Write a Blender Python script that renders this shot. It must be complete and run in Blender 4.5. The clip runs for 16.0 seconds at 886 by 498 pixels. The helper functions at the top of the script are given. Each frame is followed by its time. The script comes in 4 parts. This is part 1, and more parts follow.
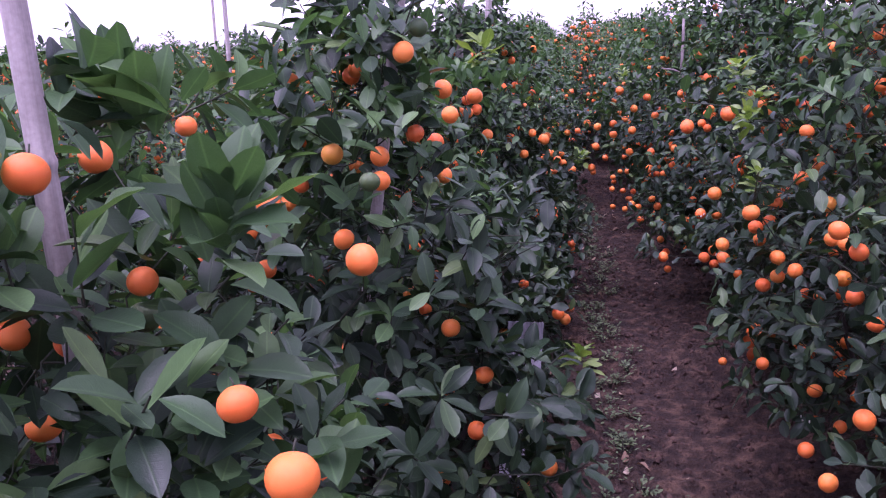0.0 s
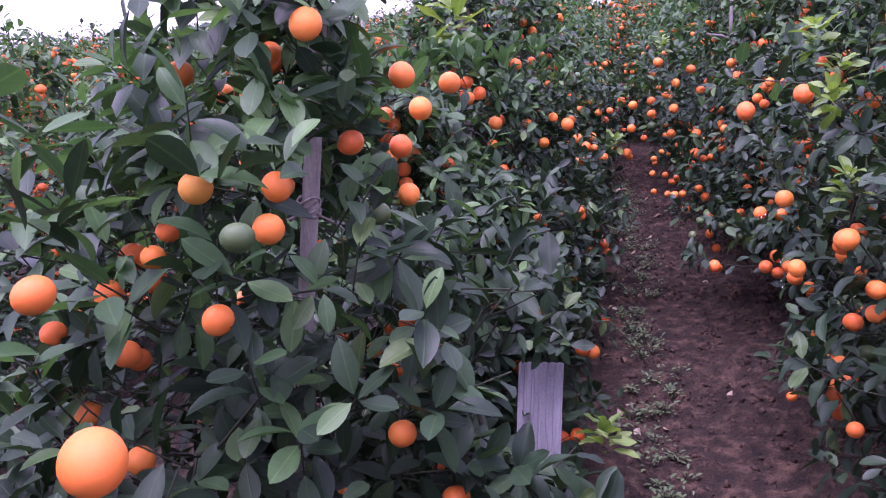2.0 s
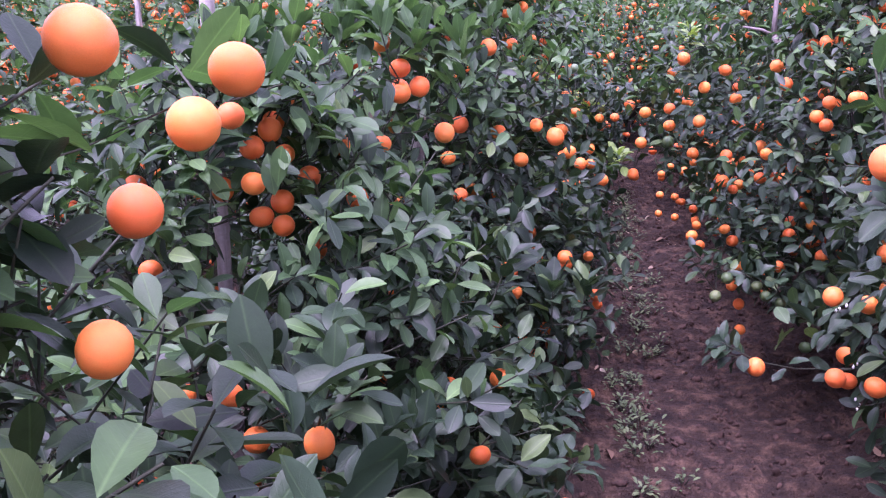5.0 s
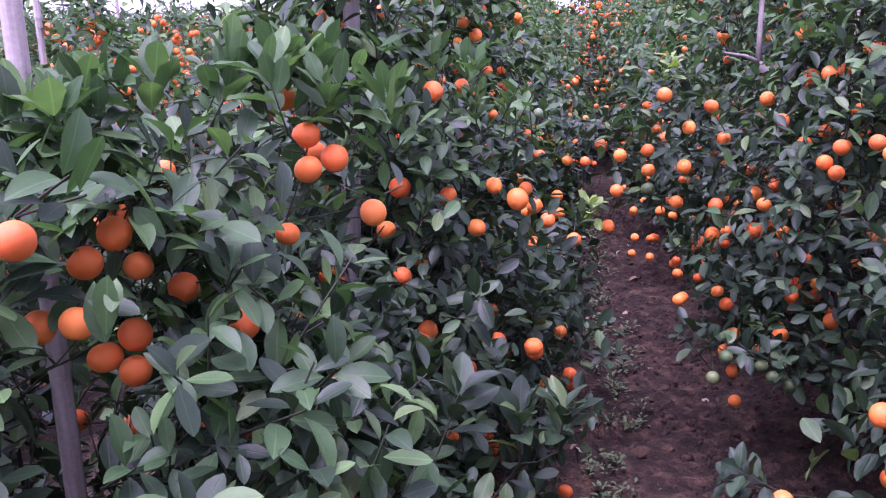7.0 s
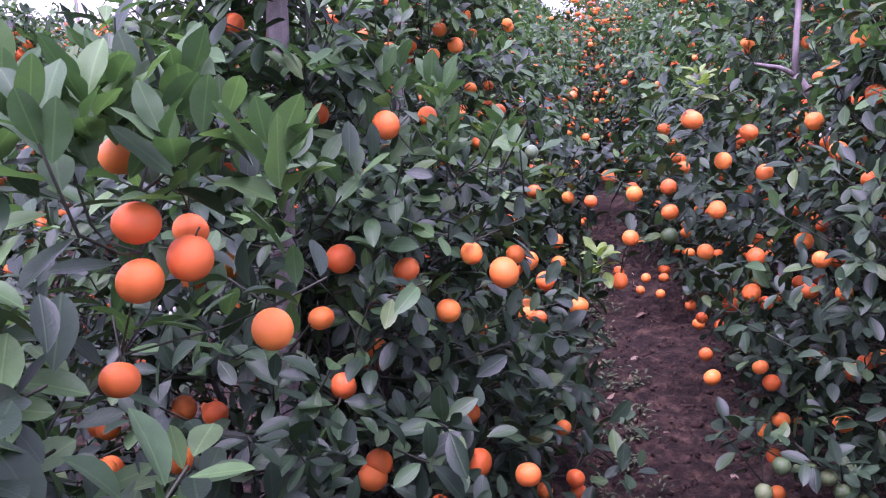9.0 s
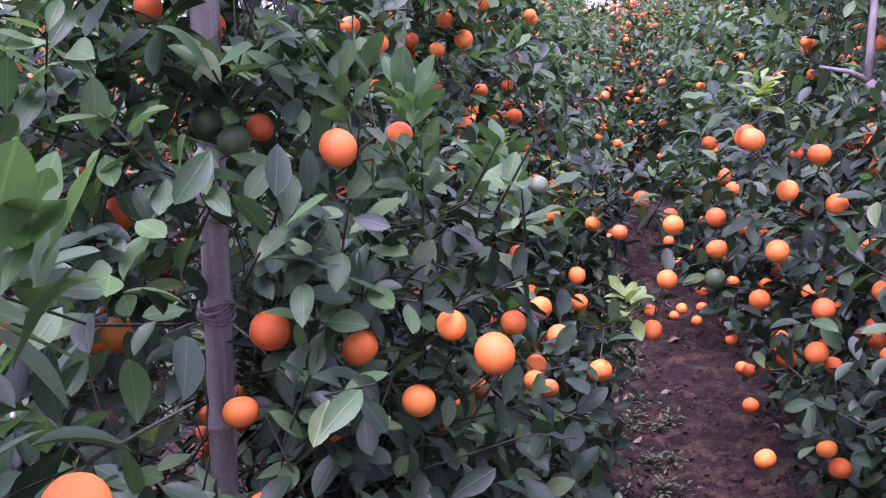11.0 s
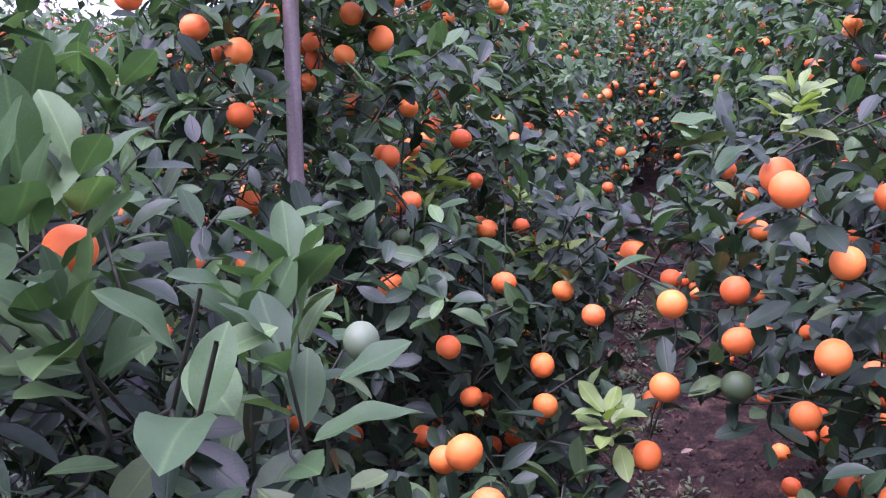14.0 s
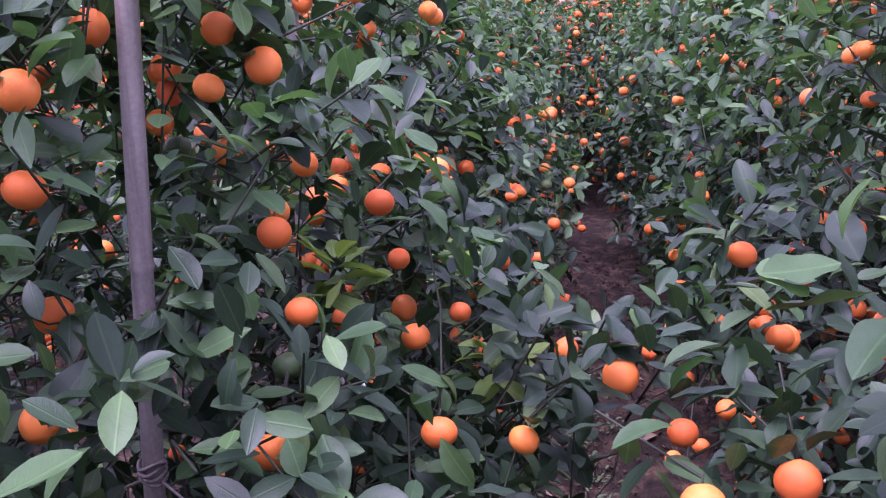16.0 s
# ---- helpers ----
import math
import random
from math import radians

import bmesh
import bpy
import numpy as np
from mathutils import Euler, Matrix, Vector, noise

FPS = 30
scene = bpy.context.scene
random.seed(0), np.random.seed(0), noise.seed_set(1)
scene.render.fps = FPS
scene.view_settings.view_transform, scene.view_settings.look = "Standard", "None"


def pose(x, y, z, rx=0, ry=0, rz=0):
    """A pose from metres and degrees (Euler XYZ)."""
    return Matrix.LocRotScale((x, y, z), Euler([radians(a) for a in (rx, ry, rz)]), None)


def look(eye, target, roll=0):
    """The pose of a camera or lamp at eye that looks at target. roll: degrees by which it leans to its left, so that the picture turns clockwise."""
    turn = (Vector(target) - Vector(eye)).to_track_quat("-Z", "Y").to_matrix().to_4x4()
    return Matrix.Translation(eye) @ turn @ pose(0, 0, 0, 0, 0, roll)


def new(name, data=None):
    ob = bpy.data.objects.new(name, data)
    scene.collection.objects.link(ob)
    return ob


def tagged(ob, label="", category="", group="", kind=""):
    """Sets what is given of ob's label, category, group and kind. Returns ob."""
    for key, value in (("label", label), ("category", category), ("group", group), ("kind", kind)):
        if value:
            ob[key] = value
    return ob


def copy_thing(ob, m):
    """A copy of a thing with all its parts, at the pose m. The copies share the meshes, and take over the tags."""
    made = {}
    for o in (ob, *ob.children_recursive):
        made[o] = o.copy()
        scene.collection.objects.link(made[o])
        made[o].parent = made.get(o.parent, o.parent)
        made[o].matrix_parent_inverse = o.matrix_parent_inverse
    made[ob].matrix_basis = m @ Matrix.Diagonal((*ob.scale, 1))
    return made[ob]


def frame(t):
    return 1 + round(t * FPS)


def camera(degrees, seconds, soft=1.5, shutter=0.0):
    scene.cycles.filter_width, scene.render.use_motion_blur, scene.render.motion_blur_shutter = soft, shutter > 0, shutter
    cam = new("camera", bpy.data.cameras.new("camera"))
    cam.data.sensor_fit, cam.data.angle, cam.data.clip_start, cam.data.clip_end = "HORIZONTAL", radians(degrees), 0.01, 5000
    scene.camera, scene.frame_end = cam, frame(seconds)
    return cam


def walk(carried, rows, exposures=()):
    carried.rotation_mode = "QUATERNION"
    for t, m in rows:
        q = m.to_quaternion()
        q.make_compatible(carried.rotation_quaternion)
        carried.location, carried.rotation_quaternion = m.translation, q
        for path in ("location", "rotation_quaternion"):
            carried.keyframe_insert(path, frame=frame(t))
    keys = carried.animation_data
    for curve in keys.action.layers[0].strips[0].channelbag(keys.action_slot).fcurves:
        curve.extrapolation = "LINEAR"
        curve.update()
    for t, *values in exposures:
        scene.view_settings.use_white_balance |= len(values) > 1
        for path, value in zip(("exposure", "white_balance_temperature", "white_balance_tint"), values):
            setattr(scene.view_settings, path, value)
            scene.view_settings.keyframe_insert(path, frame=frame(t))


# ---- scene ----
cam = camera(54.2, 16.0, soft=1.2)
PATH = [
    (0, (-0.007, 0.019, 1.336), (-0.274, 1.943, 0.861), -2.5),
    (0.5, (-0.012, 0.121, 1.331), (-0.26, 2.043, 0.837), -3.2),
    (1, (-0.016, 0.324, 1.324), (-0.339, 2.237, 0.837), -3.6),
    (1.5, (0.028, 0.508, 1.322), (-0.347, 2.413, 0.839), -3.9),
    (2, (0.046, 0.571, 1.313), (-0.321, 2.466, 0.79), -4.7),
    (2.5, (0.031, 0.726, 1.283), (-0.318, 2.612, 0.717), -4.0),
    (3, (0.005, 0.924, 1.275), (-0.319, 2.81, 0.696), -2.9),
    (3.5, (0.001, 1.003, 1.273), (-0.277, 2.899, 0.7), -3.1),
    (4, (-0.013, 1.091, 1.261), (-0.283, 2.982, 0.669), -2.6),
    (4.5, (0.001, 1.274, 1.255), (-0.319, 3.157, 0.661), -2.0),
    (5, (0.039, 1.435, 1.249), (-0.306, 3.323, 0.687), -0.7),
    (5.2, (0.057, 1.467, 1.266), (-0.288, 3.362, 0.729), -0.6),
    (7.3, (0.015, 1.899, 1.282), (-0.233, 3.812, 0.754), -2.0),
    (7.5, (0.015, 1.918, 1.285), (-0.219, 3.832, 0.753), -2.3),
    (8, (0.008, 1.974, 1.28), (-0.167, 3.888, 0.724), -1.8),
    (8.5, (-0.002, 2.119, 1.266), (-0.174, 4.032, 0.709), -1.7),
    (9, (0.008, 2.337, 1.27), (-0.25, 4.253, 0.758), -2.0),
    (9.5, (0.024, 2.441, 1.286), (-0.302, 4.352, 0.793), -2.9),
    (10, (0.027, 2.521, 1.264), (-0.291, 4.431, 0.762), -2.3),
    (10.2, (0.028, 2.577, 1.261), (-0.281, 4.487, 0.756), -1.5),
    (12.3, (0.022, 2.84, 1.265), (-0.352, 4.714, 0.677), -1.1),
    (12.5, (0.035, 2.915, 1.246), (-0.364, 4.783, 0.653), -1.1),
    (13, (0.063, 3.094, 1.224), (-0.358, 4.962, 0.646), -0.9),
    (13.5, (0.098, 3.17, 1.229), (-0.33, 5.044, 0.678), -2.2),
    (14, (0.111, 3.213, 1.248), (-0.278, 5.1, 0.711), -3.5),
    (14.5, (0.131, 3.283, 1.241), (-0.162, 5.179, 0.676), -3.0),
    (15, (0.099, 3.452, 1.231), (-0.159, 5.352, 0.66), -2.0),
    (15.5, (0.069, 3.563, 1.254), (-0.194, 5.468, 0.704), -1.9),
    (16, (0.054, 3.625, 1.268), (-0.17, 5.534, 0.716), -1.8),
]
SKY, SUN, HIGH = 0.092, 1.3, 76
walk(cam, [(t, look(eye, target, roll)) for t, eye, target, roll in PATH], [(t, ev + 0.28, 5600 - 60 * (t > 12), 73 - 4 * (t > 12)) for t, ev in ((0.0, 1.75), (0.5, 2.02), (1.5, 2.1), (2.5, 2.1), (3.0, 2.55), (3.5, 2.5), (4.5, 2.95), (5.0, 2.65), (7.5, 2.35), (8.5, 2.3), (9.0, 2.4), (10.2, 2.42), (12.3, 2.4), (13.0, 2.6), (13.5, 2.42), (15.0, 2.3), (16.0, 2.22))])

from mathutils import kdtree

# ---- world, light ----
world = bpy.data.worlds.new("overcast_sky")
scene.world = world
world.use_nodes = True
wn, wl = world.node_tree.nodes, world.node_tree.links
wn.clear()
sky = wn.new("ShaderNodeTexSky")
sky.sky_type, sky.sun_disc = "NISHITA", False
sky.sun_elevation, sky.sun_rotation = radians(HIGH), radians(215)
sky.air_density, sky.dust_density, sky.ozone_density = 1.0, 1.0, 1.5
grey = wn.new("ShaderNodeHueSaturation")
grey.inputs["Saturation"].default_value = 0.22
back = wn.new("ShaderNodeBackground")
back.inputs["Strength"].default_value = SKY
wout = wn.new("ShaderNodeOutputWorld")
wl.new(sky.outputs["Color"], grey.inputs["Color"])
wl.new(grey.outputs["Color"], back.inputs["Color"])
wl.new(back.outputs["Background"], wout.inputs["Surface"])

sun = new("sun", bpy.data.lights.new("sun", "SUN"))
sun.data.energy, sun.data.angle, sun.data.color = SUN, radians(50), (1.0, 0.97, 0.93)
sun.matrix_world = look((0, 0, 0), (-math.sin(radians(215)) * math.cos(radians(HIGH)), -math.cos(radians(215)) * math.cos(radians(HIGH)), -math.sin(radians(HIGH))))


# ---- materials ----
def material(name, rough=0.6, metal=0.0, spec=0.5):
    m = bpy.data.materials.new(name)
    m.use_nodes = True
    n, l = m.node_tree.nodes, m.node_tree.links
    b = n["Principled BSDF"]
    b.inputs["Roughness"].default_value = rough
    b.inputs["Metallic"].default_value = metal
    b.inputs["Specular IOR Level"].default_value = spec
    return m, n, l, b


def ramp(n, l, source, stops):
    r = n.new("ShaderNodeValToRGB")
    e = r.color_ramp.elements
    while len(e) < len(stops):
        e.new(0.5)
    for el, (p, c) in zip(e, stops):
        el.position, el.color = p, (*c, 1)
    l.new(source, r.inputs["Fac"])
    return r.outputs["Color"]


def mix(n, l, kind, fac, a, b):
    x = n.new("ShaderNodeMix")
    x.data_type, x.blend_type = "RGBA", kind
    for sock, val in ((x.inputs["Factor"], fac), (x.inputs["A"], a), (x.inputs["B"], b)):
        if isinstance(val, (int, float)):
            sock.default_value = val
        elif isinstance(val, tuple):
            sock.default_value = (*val, 1)
        else:
            l.new(val, sock)
    return x.outputs["Result"]


def noise_tex(n, l, scale, detail=4.0, rough=0.55, coord="Object"):
    t = n.new("ShaderNodeTexNoise")
    t.inputs["Scale"].default_value, t.inputs["Detail"].default_value, t.inputs["Roughness"].default_value = scale, detail, rough
    c = n.new("ShaderNodeTexCoord")
    l.new(c.outputs[coord], t.inputs["Vector"])
    return t


def bump(n, l, b, height, strength, distance):
    u = n.new("ShaderNodeBump")
    u.inputs["Strength"].default_value, u.inputs["Distance"].default_value = strength, distance
    l.new(height, u.inputs["Height"])
    l.new(u.outputs["Normal"], b.inputs["Normal"])


def chance(n, l):
    """A number of its own for each piece, whether it is an object or an island of a joined mesh."""
    g, o, a = n.new("ShaderNodeNewGeometry"), n.new("ShaderNodeObjectInfo"), n.new("ShaderNodeMath")
    a.operation = "ADD"
    l.new(g.outputs["Random Per Island"], a.inputs[0])
    l.new(o.outputs["Random"], a.inputs[1])
    f = n.new("ShaderNodeMath")
    f.operation = "FRACT"
    l.new(a.outputs[0], f.inputs[0])
    return f.outputs[0]


def leaf_material(name, tones, rough, through_tint, gloss=0.5, thin=0.15):
    m, n, l, b = material(name, rough, 0, gloss)
    c = ramp(n, l, chance(n, l), tones)
    blotch = noise_tex(n, l, 60.0, 3.0)
    c2 = mix(n, l, "MULTIPLY", 0.4, c, ramp(n, l, blotch.outputs["Fac"], [(0.3, (0.6, 0.6, 0.6)), (0.7, (1.15, 1.15, 1.1))]))
    uv, sep = n.new("ShaderNodeUVMap"), n.new("ShaderNodeSeparateXYZ")
    uv.uv_map = "blade"
    l.new(uv.outputs["UV"], sep.inputs["Vector"])

    def sums(op, a, b=0.0):
        q = n.new("ShaderNodeMath")
        q.operation = op
        for sock, val in zip(q.inputs, (a, b)):
            if isinstance(val, float):
                sock.default_value = val
            else:
                l.new(val, sock)
        return q.outputs[0]

    side = sums("ABSOLUTE", sep.outputs["X"])
    rib = ramp(n, l, side, [(0.0, (1, 1, 1)), (0.022, (0, 0, 0))])
    vein = sums("SINE", sums("MULTIPLY", sums("SUBTRACT", sep.outputs["Y"], sums("MULTIPLY", side, 0.9)), 52.0))
    veins = ramp(n, l, vein, [(0.82, (0, 0, 0)), (1.0, (1, 1, 1))])
    c2 = mix(n, l, "MIX", mix(n, l, "MULTIPLY", 1.0, rib, (0.45, 0.45, 0.45)), c2, mix(n, l, "ADD", 1.0, mix(n, l, "MULTIPLY", 1.0, c2, (1.8, 1.8, 1.6)), (0.02, 0.03, 0.01)))
    c2 = mix(n, l, "MIX", mix(n, l, "MULTIPLY", 1.0, veins, (0.07, 0.07, 0.07)), c2, mix(n, l, "MULTIPLY", 1.0, c2, (1.7, 1.7, 1.5)))
    l.new(c2, b.inputs["Base Color"])
    fine = noise_tex(n, l, 350.0, 2.0)
    relief = mix(n, l, "ADD", 1.0, mix(n, l, "ADD", 0.15, fine.outputs["Fac"], veins), rib)
    bump(n, l, b, relief, 0.25, 0.0012)
    tr = n.new("ShaderNodeBsdfTranslucent")
    l.new(mix(n, l, "MULTIPLY", 1.0, c2, through_tint), tr.inputs["Color"])
    ms = n.new("ShaderNodeMixShader")
    ms.inputs["Fac"].default_value = thin
    l.new(b.outputs["BSDF"], ms.inputs[1])
    l.new(tr.outputs["BSDF"], ms.inputs[2])
    l.new(ms.outputs["Shader"], n["Material Output"].inputs["Surface"])
    return m


LEAF = leaf_material("citrus_leaf", [(0.0, (0.014, 0.031, 0.017)), (0.45, (0.020, 0.044, 0.022)), (0.82, (0.031, 0.066, 0.030)), (0.95, (0.054, 0.102, 0.038)), (1.0, (0.090, 0.15, 0.050))], 0.42, (1.3, 1.5, 0.7), 0.28)
YOUNG = leaf_material("young_citrus_leaf", [(0.0, (0.11, 0.20, 0.045)), (1.0, (0.20, 0.31, 0.075))], 0.42, (1.2, 1.3, 0.5), 0.5, 0.35)
# New growth; its lighter tone also paints top light into the upper crowns.
FRESH_TOPLIT = leaf_material("fresh_toplit_leaf", [(0.0, (0.034, 0.080, 0.032)), (0.6, (0.058, 0.126, 0.046)), (1.0, (0.098, 0.190, 0.066))], 0.44, (1.2, 1.45, 0.75), 0.28, 0.28)
WEED = leaf_material("weed_leaf", [(0.0, (0.05, 0.09, 0.035)), (0.6, (0.08, 0.13, 0.05)), (1.0, (0.12, 0.17, 0.07))], 0.6, (1.2, 1.3, 0.6))
DRY = leaf_material("dry_leaf", [(0.0, (0.16, 0.10, 0.06)), (0.5, (0.30, 0.22, 0.14)), (1.0, (0.48, 0.42, 0.32))], 0.75, (1.0, 0.9, 0.7))


def fruit_material(name, tones):
    m, n, l, b = material(name, 0.46, 0, 0.36)
    c = ramp(n, l, chance(n, l), tones)
    blush = noise_tex(n, l, 22.0, 2.0)
    c = mix(n, l, "MULTIPLY", 0.5, c, ramp(n, l, blush.outputs["Fac"], [(0.3, (0.86, 0.74, 0.6)), (0.65, (1.05, 1.05, 1.0))]))
    l.new(c, b.inputs["Base Color"])
    pores = n.new("ShaderNodeTexVoronoi")
    pores.inputs["Scale"].default_value = 620.0
    tc = n.new("ShaderNodeTexCoord")
    l.new(tc.outputs["Object"], pores.inputs["Vector"])
    bump(n, l, b, pores.outputs["Distance"], 0.25, 0.0012)
    b.inputs["Subsurface Weight"].default_value = 0.25
    b.inputs["Subsurface Radius"].default_value = (0.010, 0.004, 0.0015)
    return m


RIPE = fruit_material("ripe_citrus_peel", [(0.0, (0.80, 0.175, 0.036)), (0.5, (0.86, 0.222, 0.040)), (1.0, (0.90, 0.278, 0.048))])
TURNING = fruit_material("turning_citrus_peel", [(0.0, (0.74, 0.26, 0.03)), (1.0, (0.62, 0.29, 0.045))])
GREEN = fruit_material("green_citrus_peel", [(0.0, (0.045, 0.09, 0.035)), (0.6, (0.07, 0.12, 0.045)), (1.0, (0.12, 0.17, 0.07))])


def plain(name, tones, rough, scale, stretch=(1, 1, 1), depth=0.3, dist=0.004, fine=200.0):
    m, n, l, b = material(name, rough, 0, 0.4)
    t = noise_tex(n, l, scale, 6.0, 0.6)
    mp = n.new("ShaderNodeMapping")
    mp.inputs["Scale"].default_value = stretch
    tc = n.new("ShaderNodeTexCoord")
    l.new(tc.outputs["Object"], mp.inputs["Vector"])
    l.new(mp.outputs["Vector"], t.inputs["Vector"])
    f = noise_tex(n, l, fine, 3.0)
    c = ramp(n, l, t.outputs["Fac"], tones)
    c = mix(n, l, "MULTIPLY", 0.4, c, ramp(n, l, f.outputs["Fac"], [(0.3, (0.6, 0.6, 0.6)), (0.7, (1.15, 1.15, 1.15))]))
    l.new(c, b.inputs["Base Color"])
    bump(n, l, b, mix(n, l, "MIX", 0.5, t.outputs["Fac"], f.outputs["Fac"]), depth, dist)
    return m


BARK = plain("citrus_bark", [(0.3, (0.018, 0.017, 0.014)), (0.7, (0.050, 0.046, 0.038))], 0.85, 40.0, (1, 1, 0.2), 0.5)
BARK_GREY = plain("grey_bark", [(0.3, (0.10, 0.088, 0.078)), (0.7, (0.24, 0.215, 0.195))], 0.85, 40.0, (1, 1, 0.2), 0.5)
TWIG = plain("green_twig", [(0.3, (0.018, 0.024, 0.013)), (0.7, (0.042, 0.052, 0.027))], 0.7, 80.0)
BAMBOO = plain("weathered_bamboo", [(0.25, (0.21, 0.185, 0.165)), (0.5, (0.39, 0.355, 0.32)), (0.75, (0.53, 0.49, 0.44))], 0.65, 30.0, (3, 3, 0.12), 0.25, 0.003)
TWINE = plain("grey_twine", [(0.3, (0.22, 0.18, 0.17)), (0.7, (0.42, 0.36, 0.34))], 0.9, 150.0)
PANEL = plain("grey_lavender_plastic", [(0.3, (0.38, 0.385, 0.41)), (0.7, (0.52, 0.525, 0.55))], 0.5, 14.0, (1, 1, 0.4), 0.1)
SOIL = plain("damp_brown_soil", [(0.32, (0.011, 0.0060, 0.0034)), (0.5, (0.035, 0.0205, 0.0118)), (0.68, (0.125, 0.077, 0.047))], 0.92, 16.0, (1, 1, 1), 1.0, 0.06, 80.0)
CLOD = plain("soil_clod", [(0.28, (0.024, 0.0138, 0.0095)), (0.72, (0.095, 0.057, 0.040))], 0.95, 40.0, (1, 1, 1), 0.8, 0.006)


# ---- building helpers ----
def mesh_of(name, verts, faces, mats, smooth=True, slots=None):
    me = bpy.data.meshes.new(name)
    me.from_pydata([tuple(v) for v in verts], [], faces)
    for m in mats:
        me.materials.append(m)
    if smooth:
        me.polygons.foreach_set("use_smooth", [True] * len(me.polygons))
    if slots is not None:
        me.polygons.foreach_set("material_index", slots)
    me.update()
    return me


def part(name, me, parent, m=None, label=""):
    ob = new(name, me)
    ob.parent = parent
    if m is not None:
        ob.matrix_basis = m
    return tagged(ob, label) if label else ob


def thing(name, x, y, z, label, category, group="", kind=""):
    e = new(name)
    e.empty_display_size = 0.1
    e.location = (x, y, z)
    return tagged(e, label, category, group, kind)


def tube(points, radii, sides=6, cap=True):
    """A tapered round stem along points."""
    pts = [Vector(p) for p in points]
    verts, faces = [], []
    ref = Vector((0.31, 0.95, 0.1))
    for i, p in enumerate(pts):
        d = (pts[min(i + 1, len(pts) - 1)] - pts[max(i - 1, 0)]).normalized()
        a = d.cross(ref).normalized()
        b = d.cross(a)
        for k in range(sides):
            w = 2 * math.pi * k / sides
            verts.append(p + (a * math.cos(w) + b * math.sin(w)) * radii[i])
    for i in range(len(pts) - 1):
        for k in range(sides):
            j = (k + 1) % sides
            faces.append((i * sides + k, i * sides + j, (i + 1) * sides + j, (i + 1) * sides + k))
    if cap:
        faces.append(tuple(range(sides))[::-1])
        faces.append(tuple((len(pts) - 1) * sides + k for k in range(sides)))
    return verts, faces


def join(pieces):
    verts, faces = [], []
    for v, f in pieces:
        o = len(verts)
        verts += list(v)
        faces += [tuple(i + o for i in q) for q in f]
    return verts, faces


# ---- leaves ----
def leaf_shape(rows, fold, droop, twist=0.0):
    """A pointed oval leaf along y, one unit long, folded along its midrib. rows: (along, half width)."""
    v, f = [(0, 0, 0)], []
    for t, w in rows:
        z = -droop * t * t
        s = twist * t
        v += [(-w, t, z + w * fold + s * w), (0, t, z), (w, t, z + w * fold - s * w)]
    v.append((0, 1, -droop))
    n = len(rows)
    f += [(0, 2, 1), (0, 3, 2)]
    for i in range(n - 1):
        a = 1 + 3 * i
        f += [(a, a + 1, a + 4, a + 3), (a + 1, a + 2, a + 5, a + 4)]
    a, tip = 1 + 3 * (n - 1), 1 + 3 * n
    f += [(a, a + 1, tip), (a + 1, a + 2, tip)]
    return np.array(v, float), f


FULL = [leaf_shape([(0.07, 0.045), (0.2, 0.128), (0.38, 0.2), (0.58, 0.23), (0.77, 0.195), (0.91, 0.112)], fo, dr, tw) for fo, dr, tw in ((0.30, 0.14, 0.0), (0.45, 0.24, 0.15), (0.20, 0.05, -0.15), (0.5, 0.34, 0.1), (0.35, -0.06, 0.2))]


def fine_leaf(fold, droop, twist, wave, phase):
    """The same leaf with a rounder blade, a curved section and a slightly wavy margin, for the leaves nearest the path."""
    v, f, n = [(0, 0, 0)], [], 11
    for i in range(1, n):
        t = i / n
        w = 0.240 * max(0.0, math.sin(math.pi * t ** 1.06)) ** 0.70
        for k in (-1.0, -0.55, 0.0, 0.55, 1.0):
            x = k * w
            z = fold * (math.sqrt(x * x + 0.0009) - 0.03) - droop * t * t - fold * 0.9 * x * x + twist * t * x + wave * k * k * math.sin(11 * t + phase + 2 * (k > 0)) * w
            v.append((x, t + 0.02 * k * k * w, z))
    v.append((0, 1, -droop))
    for k in range(4):
        f.append((0, 2 + k, 1 + k))
        for i in range(n - 2):
            a = 1 + 5 * i + k
            f.append((a, a + 1, a + 6, a + 5))
        a = 1 + 5 * (n - 2) + k
        f.append((a, a + 1, len(v) - 1))
    return np.array(v, float), f


FINE = [fine_leaf(0.38, 0.12, 0.0, 0.10, 0.0), fine_leaf(0.55, 0.24, 0.25, 0.14, 1.3), fine_leaf(0.25, 0.03, -0.25, 0.12, 2.2), fine_leaf(0.65, 0.32, 0.1, 0.10, 3.4), fine_leaf(0.4, -0.10, 0.2, 0.16, 4.1)]
MIDDLE = [leaf_shape([(0.3, 0.19), (0.7, 0.22)], 0.4, 0.15)]
ROUGH = [leaf_shape([(0.5, 0.25)], 0.4, 0.12)]
def lay_uv(me, flat, loops):
    """The leaf's own x and y as its texture place."""
    me.uv_layers.new(name="blade").data.foreach_set("uv", flat[loops].astype(np.float32).ravel())


def leaf_matrix(p, d, nrm, s):
    d = d.normalized()
    x = d.cross(nrm)
    if x.length < 1e-4:
        x = d.cross(Vector((1, 0.2, 0)))
    x.normalize()
    z = x.cross(d)
    return Matrix(((x.x * s, d.x * s, z.x * s, p.x), (x.y * s, d.y * s, z.y * s, p.y), (x.z * s, d.z * s, z.z * s, p.z), (0, 0, 0, 1)))


def one_leaf(v, f, mat, name="leaf"):
    me = mesh_of(name, v, f, [mat])
    loops = np.zeros(len(me.loops), np.int32)
    me.loops.foreach_get("vertex_index", loops)
    lay_uv(me, v[:, :2], loops)
    return me


